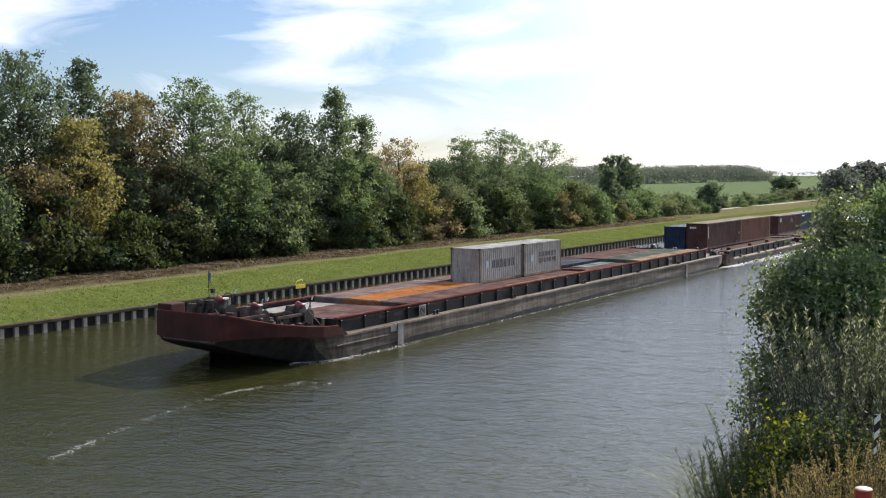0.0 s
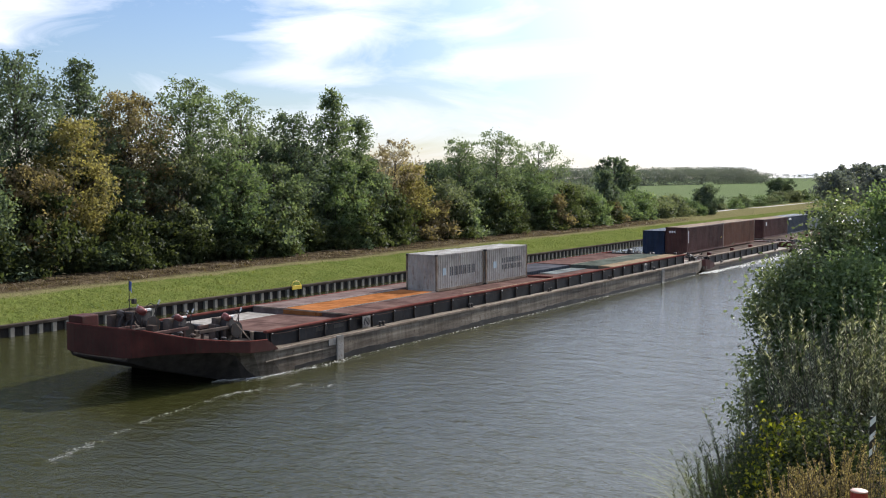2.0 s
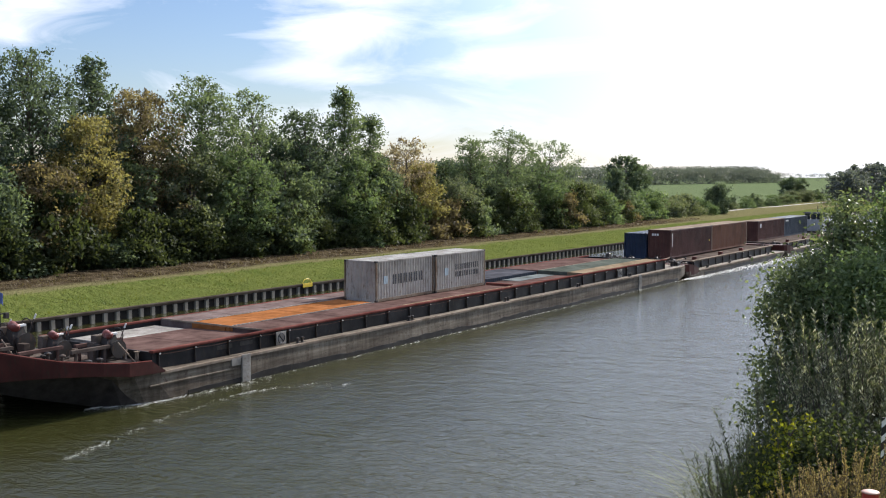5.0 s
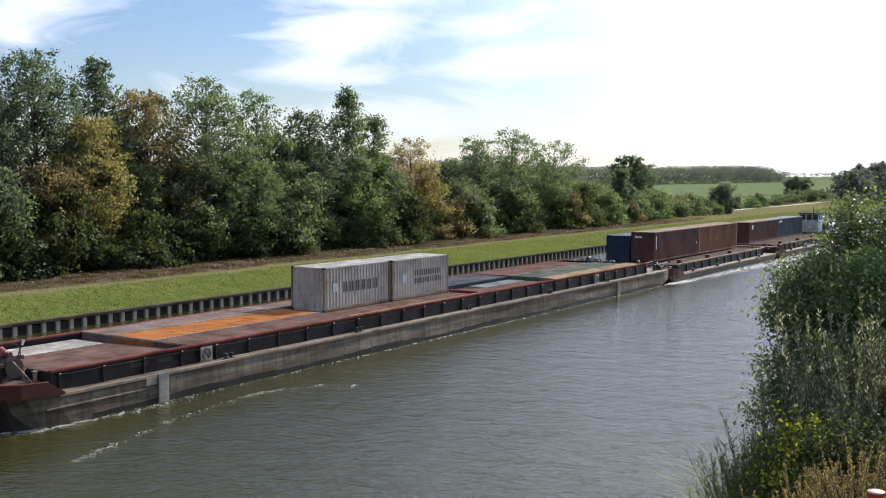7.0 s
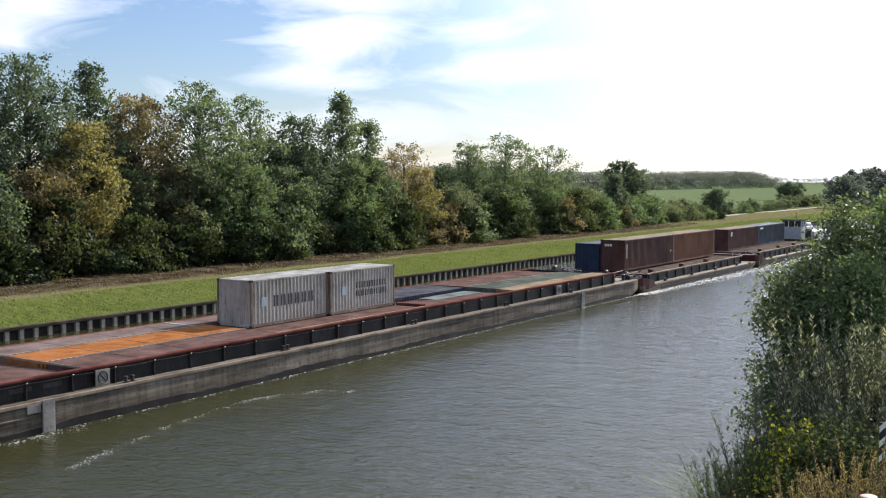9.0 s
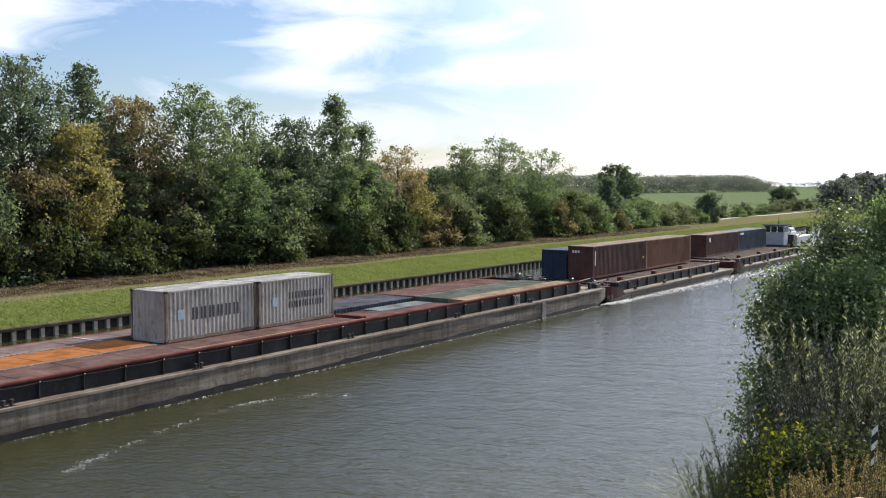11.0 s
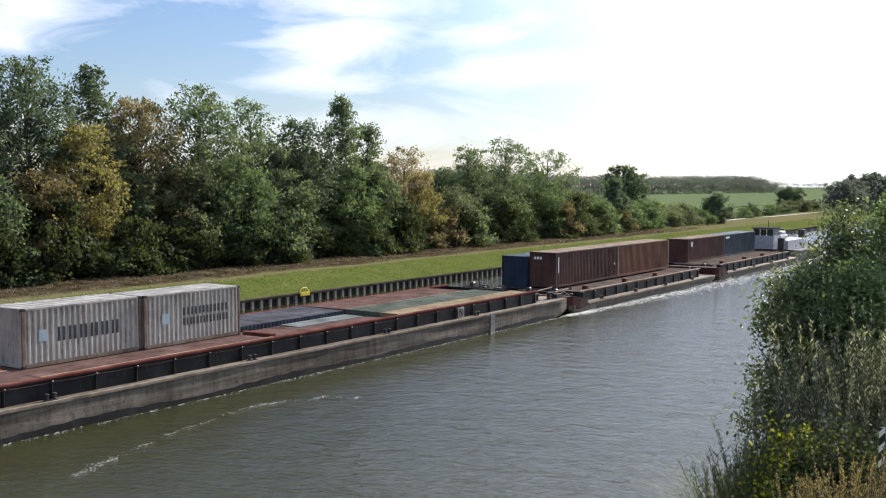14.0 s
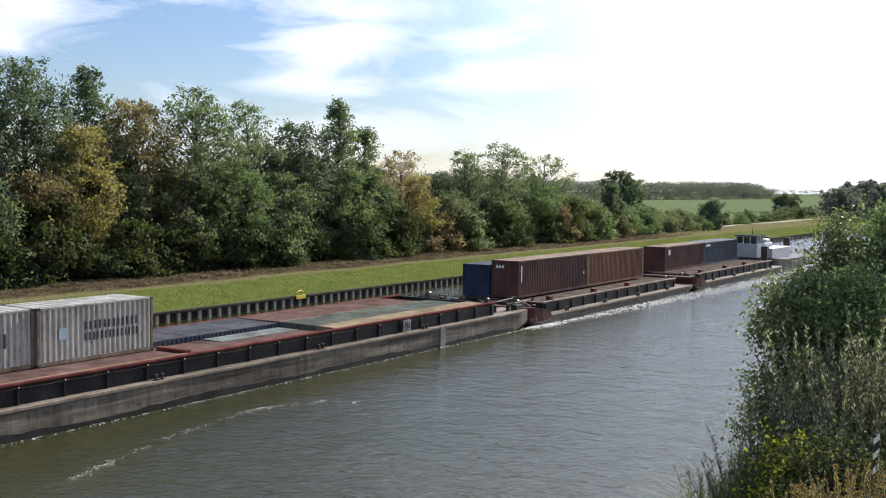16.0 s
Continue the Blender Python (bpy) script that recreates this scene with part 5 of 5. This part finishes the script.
def coupling_bars():
    for y in (36.3, 37.8):
        ob = thing("coupling_bar", "pale steel coupling bar between two lighters", "coupling bar", group="coupling gear")
        part("bar", Geo().tube([(0, 0, 0), (3.2, 0.2, 0.05)], 0.06, 8), M_DECKP, ob)
        part("eye", Geo().lathe((0, 0, -0.1), [(0.16, 0), (0.16, 0.2)], 10), M_STEEL, ob)
        part("eye", Geo().lathe((3.2, 0.2, -0.05), [(0.16, 0), (0.16, 0.2)], 10), M_STEEL, ob)
        rides(ob, (47.6, y, 1.72))
    for y in (36.0, 43.6):
        ob = thing("coupling_wire", "slack steel wire between two lighters", "wire", group="coupling gear")
        part("wire", Geo().tube([(0, 0, 0), (1.5, 0.15, -0.35), (3.4, 0.3, -0.05)], 0.03, 5), M_STEEL, ob)
        rides(ob, (46.6, y, 1.85))


coupling_bars()


def pusher():
    X0 = 115.2
    ob = thing("push_boat", "white-decked push boat with a glazed wheelhouse", "push boat")
    g = Geo()
    rings = []
    for x, w, zt, zb in [(0, 3.7, 1.5, 0.2), (1.2, 4.0, 1.4, -0.5), (4, 4.1, 1.2, -1.2), (12, 4.1, 1.1, -1.2), (16, 3.8, 1.3, -0.5), (17, 3.2, 1.4, 0.2)]:
        rings.append([(x, -w, zt), (x, -w, zb + 0.2), (x, -w + 0.3, zb), (x, w - 0.3, zb), (x, w, zb + 0.2), (x, w, zt)])
    part("hull", g.loft(rings), M_STEEL, ob, "dark steel hull")
    for y in (-2.6, 2.6):
        part("push_knee", Geo().box(-0.3, 0.5, y - 0.4, y + 0.4, 0.3, 3.0, 0.06), M_STEEL, ob)
    part("deckhouse", Geo().box(4.0, 13.0, -2.4, 2.4, 1.1, 2.5, 0.08), M_TUG, ob)
    wh = part("wheelhouse", Geo().box(0.9, 3.4, -1.35, 1.35, 1.2, 3.15, 0.06), M_TUG, ob, "white wheelhouse")
    for y in (-0.88, 0.0, 0.88):
        part("window", Geo().box(0.87, 0.91, y - 0.38, y + 0.38, 3.22, 4.02, 0.01), M_GLASS, wh)
    for x in (1.55, 2.75):
        for s in (-1, 1):
            part("window", Geo().box(x - 0.5, x + 0.5, *sorted((s * 1.31, s * 1.36)), 3.22, 4.02, 0.01), M_GLASS, wh)
    fr = Geo().box(0.9, 3.4, -1.35, 1.35, 3.1, 3.22).box(0.9, 3.4, -1.35, 1.35, 4.02, 4.14)
    for x in (0.95, 2.15, 3.35):
        for y in (-1.3, 1.3):
            fr.box(x - 0.06, x + 0.06, y - 0.055, y + 0.055, 3.15, 4.1)
    part("window_frame", fr, M_TUG, wh)
    part("roof", Geo().box(0.6, 3.7, -1.6, 1.6, 4.14, 4.27, 0.05), M_BLUEC, wh, "grey wheelhouse roof")
    part("mast", Geo().tube([(3.2, 0, 4.2), (3.2, 0, 5.2)], [0.06, 0.03], 6), M_STEEL, ob)
    part("car_deck", Geo().box(6.0, 9.6, -0.9, 0.9, 2.5, 3.1, 0.2).box(6.8, 9.0, -0.8, 0.8, 3.05, 3.6, 0.25), M_TUG, ob, "white deck box with rounded top")
    for y in (-1.8, 1.0):
        part("funnel", Geo().box(14.4, 15.2, y, y + 0.8, 1.2, 3.6, 0.1), M_STEEL, ob)
    rides(ob, (X0, YC + 0.6, 0))


pusher()


def foam(name, label, seed, spots, at, n_each, size, riding=True):
    """Flecks of white foam afloat: thin uneven discs, strewn round spots (x, y, spread x, spread y)."""
    rnd_ = random.Random(seed)
    g = Geo()
    for (x, y, sx, sy), n in zip(spots, n_each):
        for _ in range(n):
            cx, cy = x + rnd_.gauss(0, sx), y + rnd_.gauss(0, sy)
            r = size * rnd_.uniform(0.3, 1.0) ** 1.5
            k = 5
            el = rnd_.uniform(0.4, 0.8)
            ring = [(cx + r * 2.3 * math.cos(2 * math.pi * i / k) * rnd_.uniform(0.7, 1.2), cy + r * el * math.sin(2 * math.pi * i / k) * rnd_.uniform(0.7, 1.2), 0.001) for i in range(k)]
            top = [(cx + (px_ - cx) * 0.6, cy + (py_ - cy) * 0.6, 0.004) for px_, py_, _ in ring]
            g.loft([ring, top])
    ob = new(name, g.mesh(name, M_FOAM))
    tagged(ob, label, "foam", kind="stuff")
    if riding:
        rides(ob, at)
    return ob


BOWW = [(-18.7, -3.3, 0.3, 0.08), (-18.0, -3.7, 0.4, 0.1), (-17.2, -4.2, 0.5, 0.1), (-16.4, -4.62, 0.7, 0.1), (-14.0, -4.8, 1.2, 0.14), (-12.0, -4.9, 1.2, 0.16)] + [(x, -4.62, 1.5, 0.05) for x in range(-10, 48, 3)]
foam("bow_foam", "white foam along the front lighter's waterline", 1, BOWW, (0, YC, 0), [260, 300, 260, 150, 90, 60] + [14 + (17 * k) % 31 for k in range(20)], 0.034)
# Churned wash; the wider-strewn flecks also stand for sun glitter.
SIDEW = [(49.1, -4.6, 0.7, 0.14), (50.7, -4.9, 1.2, 0.35)] + [(x, -4.8 - 0.03 * (x - 48), 1.6, 0.25 + 0.02 * (x - 48)) for x in range(52, 116, 3)]
foam("wash_foam_glints", "white churned foam and sun glints along the loaded lighters", 2, SIDEW, (0, YC, 0), [400, 340] + [110 + (57 * k) % 120 for k in range(22)], 0.08)


def froth_line():
    path = [(22.8, 31.4), (23.2, 31.6), (23.9, 31.8), (24.9, 32.2), (28.1, 33.2), (31.4, 33.8), (34.3, 34.2), (35.6, 33.8), (37.4, 33.0), (38.4, 31.2)]
    spots, ns = [], []
    rnd_ = random.Random(4)
    for (a, b), (c, d) in zip(path, path[1:]):
        for k in range(5):
            u = (k + rnd_.random()) / 5
            spots.append((a + (c - a) * u, b + (d - b) * u, 0.3, 0.07))
            ns.append(rnd_.choice([0, 2, 5, 9, 16, 24]))
    return foam("froth_line", "broken line of white froth drifting on the water", 3, spots, (0, 0, 0), ns, 0.024, False)


FROTH = froth_line()


# ---- near bank: shrubs, reeds, dry plumes, posts ----
def shoots(name, label, category, at, n, height, spread, mat, seed, leaf=0.1, per=40, aspect=0.25, group="", lean=0.12):
    """Many upright stems set with narrow leaves."""
    rng = np.random.default_rng(seed)
    ob = thing(name, label, category, at, group)
    g = Geo()
    P, D = [], []
    for i in range(n):
        b = rng.normal(size=2) * spread
        h = height * (0.55 + 0.45 * rng.random())
        l = rng.normal(size=2) * lean * h + b * 0.25
        bend = rng.normal(size=2) * 0.05 * h
        pt = lambda u: np.array([b[0] + l[0] * u + bend[0] * u * u, b[1] + l[1] * u + bend[1] * u * u, h * u])
        g.tube([pt(0), pt(0.5), pt(1.0)], [0.016, 0.011, 0.004], 4, False)
        us = 0.18 + 0.82 * rng.random(per) ** 0.8
        for u in us:
            P.append(pt(u))
            a = rng.random() * 2 * math.pi
            D.append((math.cos(a), math.sin(a), 0.9 + 0.6 * rng.random()))
    part("branchwork", g, M_BARK, ob, kind="stuff")
    P, D = np.array(P), np.array(D)
    D /= np.linalg.norm(D, axis=1)[:, None]
    L = (leaf * (0.6 + 0.8 * rng.random(len(P))))[:, None]
    s = np.cross(D, rng.normal(size=D.shape)); s /= np.linalg.norm(s, axis=1)[:, None]
    mid = P + D * L * 0.5
    V = np.stack([P, mid + s * L * aspect * 0.5, P + D * L, mid - s * L * aspect * 0.5], 1)
    part("foliage", quads_mesh("leaves", V, mat), None, ob, kind="stuff")
    return ob


def blades(name, label, category, at, n, height, spread, mat, seed, width=0.02, group="", droop=0.5):
    """A tuft of long arching blades."""
    rng = np.random.default_rng(seed)
    ob = thing(name, label, category, at, group)
    Q = []
    for i in range(n):
        b = rng.normal(size=2) * spread
        h = height * (0.5 + 0.5 * rng.random())
        a = rng.random() * 2 * math.pi
        d = np.array([math.cos(a), math.sin(a), 0]) * h * droop * (0.3 + rng.random())
        w = np.array([-math.sin(a), math.cos(a), 0]) * width
        c = [np.array([b[0], b[1], 0]) + d * u ** 2 + np.array([0, 0, h * (u - 0.35 * droop * u ** 3)]) for u in (0, 0.35, 0.7, 1.0)]
        ws = [1.0, 0.9, 0.6, 0.1]
        for k in range(3):
            Q.append([c[k] - w * ws[k], c[k] + w * ws[k], c[k + 1] + w * ws[k + 1], c[k + 1] - w * ws[k + 1]])
    part("foliage", quads_mesh("blades", np.array(Q), mat), None, ob)
    return ob


def gz(x, y):
    return ground_height(x, y) - 0.05


NB = "plants of the near bank"
tree("shrub", "tall dark green poplar shrub leaning over the water", "shrub", (26.0, 5.65, gz(26.0, 5.65)), 7.5, 2.5, L_NEAR, 501, "tall", 520, 60, 0.105, 0.12, NB, 0.09, 0.25)
tree("shrub", "tall olive green shrub with a pointed top", "shrub", (26.2, 4.6, gz(26.2, 4.6)), 7.9, 2.6, L_LIGHT, 502, "tall", 520, 60, 0.1, 0.08, NB, 0.08, 0.25)
tree("shrub", "bright green leafy shrub on the bank", "shrub", (24.2, 4.95, gz(24.2, 4.95)), 6.0, 2.6, L_LIGHT, 503, "round", 480, 60, 0.095, 0.1, NB, 0.08, 0.25)
tree("shrub", "dark green shrub hanging over the water", "shrub", (24.8, 6.2, gz(24.8, 6.2)), 6.2, 2.1, L_NEAR, 504, "round", 360, 60, 0.105, 0.36, NB, 0.06, 0.25)
tree("shrub", "dark green low shrub on the bank", "shrub", (19.8, 4.8, gz(19.8, 4.8)), 2.3, 2.2, L_SHADED, 505, "bush", 300, 50, 0.085, 0.0, NB, 0.04, 0.25)
tree("shrub", "dark green low shrub on the bank", "shrub", (18.4, 4.1, gz(18.4, 4.1)), 2.1, 2.1, L_SHADED, 506, "bush", 280, 50, 0.08, 0.0, NB, 0.04, 0.25)
tree("shrub", "low shrub with lemon-yellow leaves", "shrub", (18.9, 5.0, gz(18.9, 5.0)), 2.75, 1.0, L_LEMON, 507, "bush", 60, 18, 0.1, 0.4, NB, 0.03, 0.3)
for i, (x, y, n, h) in enumerate([(22.0, 5.0, 60, 5.0), (21.2, 4.3, 60, 4.7), (20.4, 3.8, 50, 4.0), (22.6, 5.6, 46, 4.4), (21.8, 3.9, 60, 5.2), (20.6, 4.5, 46, 3.6)]):
    shoots("willow", "silver-green willow bush with upright shoots", "shrub", (x, y, gz(x, y)), n, h, 0.32, L_SILVER, 520 + i, 0.09, 150, 0.3, NB)
for i, (x, y, n, h) in enumerate([(23.0, 7.5, 200, 2.6), (23.4, 7.7, 160, 2.3), (22.8, 7.1, 200, 3.2), (22.6, 6.9, 200, 3.4), (21.4, 6.4, 200, 2.6)]):
    blades("reeds", "arching green reeds at the water's edge", "reeds", (x, y, max(0.0, gz(x, y))), int(n * 1.3), h, 0.28, L_REED, 540 + i, 0.011, NB, 0.85)
for i, (x, y, n, h) in enumerate([(22.9, 7.0, 50, 3.0), (22.4, 6.6, 56, 3.4), (21.9, 6.3, 50, 3.2), (23.2, 7.3, 40, 2.5), (21.2, 5.9, 44, 2.7)]):
    shoots("osier", "narrow-leaved osier bush arching over the water", "shrub", (x, y, max(0.0, gz(x, y))), int(n * 1.4), h * 0.92, 0.3, L_REED, 550 + i, 0.12, 90, 0.12, NB, 0.15)
for i, (x, y, h) in enumerate([(14.2, 2.95, 1.75), (14.0, 2.62, 1.6), (13.6, 2.75, 1.35), (14.4, 3.4, 1.3), (13.2, 3.1, 1.1), (15.0, 3.7, 1.3), (12.8, 2.45, 1.0), (15.4, 4.2, 1.2)]):
    shoots("dry_weed", "withered brown seed-headed weeds", "weeds", (x, y, gz(x, y)), 40, h, 0.16, L_WEED, 560 + i, 0.035, 150, 0.4, NB, 0.14)
for i in range(26):
    r_ = random.Random(600 + i)
    x = r_.uniform(11.5, 19)
    y = x * r_.uniform(0.18, 0.34)
    blades("grass_tuft", "rough bank grass half dried", "grass", (x, y, gz(x, y)), 120, 0.8, 0.22, L_DRY if i % 3 == 0 else L_REED, 600 + i, 0.008, NB, 0.5)


def marker_post():
    x, y = 11.0, 2.1
    ob = thing("post", "red round post with a white cap on the bank", "post", (x, y, gz(x, y)))
    h = 6.70 - gz(x, y)
    part("shaft", Geo().lathe((0, 0, -0.2), [(0.085, 0), (0.085, h + 0.17), (0.087, h + 0.195)], 16), M_REDP, ob, "red painted shaft")
    part("cap", Geo().lathe((0, 0, h - 0.06), [(0.088, 0.055), (0.088, 0.062), (0.07, 0.07), (0.02, 0.072)], 16), M_CAPW, ob, "pale worn cap", True)


marker_post()


def striped_board():
    x, y = 17.0, 3.07
    z = gz(x, y)
    ob = thing("striped_board", "white and dark diagonally striped marker board on a post", "marker board", (x, y, z), turn=-78)
    part("post", Geo().tube([(0, 0.03, -0.2), (0, 0.03, 6.15 - z)], 0.03, 8), M_STEEL, ob)
    part("board", Geo().box(-0.045, 0.045, -0.012, 0.012, 5.5 - z, 6.16 - z, 0.004), M_STEEL, ob)
    for k in range(3):
        zz = 5.52 - z + k * 0.235
        part("stripe", Geo().add([(-0.044, -0.016, zz), (0.044, -0.016, zz + 0.1), (0.044, -0.016, zz + 0.2), (-0.044, -0.016, zz + 0.1), (-0.044, -0.012, zz), (0.044, -0.012, zz + 0.1), (0.044, -0.012, zz + 0.2), (-0.044, -0.012, zz + 0.1)], [(0, 1, 2, 3), (7, 6, 5, 4), (0, 4, 5, 1), (1, 5, 6, 2), (2, 6, 7, 3), (3, 7, 4, 0)]), M_WHITE, ob)


striped_board()


def bank_sign():
    ob = thing("bank_marker", "yellow bracket marker on the quay edge", "marker", (66.2, BANK_Y + 0.05, 0.8))
    part("plate", Geo().box(-0.6, 0.6, -0.26, -0.2, -0.28, 0.06, 0.02), M_YELLOW, ob, "yellow plate")
    arc = [(0.55 * math.cos(a), -0.15, 0.04 + 0.38 * math.sin(a)) for a in [k * math.pi / 10 for k in range(11)]]
    part("hoop", Geo().tube(arc, 0.035, 6), M_YELLOW, ob, "yellow hoop")


bank_sign()


def field_pole():
    ob = thing("pole", "thin white pole standing in the field", "pole", (330, 88, 1.3))
    part("shaft", Geo().tube([(0, 0, 0), (0, 0, 3.4)], 0.12, 6), M_WHITE, ob)


field_pole()


def motions():
    secs = [0.5 * k for k in range(33)]
    for ob, (x, y, z) in RIDERS:
        walk(ob, [(t, pose(x + tow(t), y, z)) for t in secs])
    walk(FROTH, [(0.0, pose(0, 0, 0)), (8.0, pose(-0.35, -1.1, 0)), (16.0, pose(-0.7, -2.1, 0))])


motions()
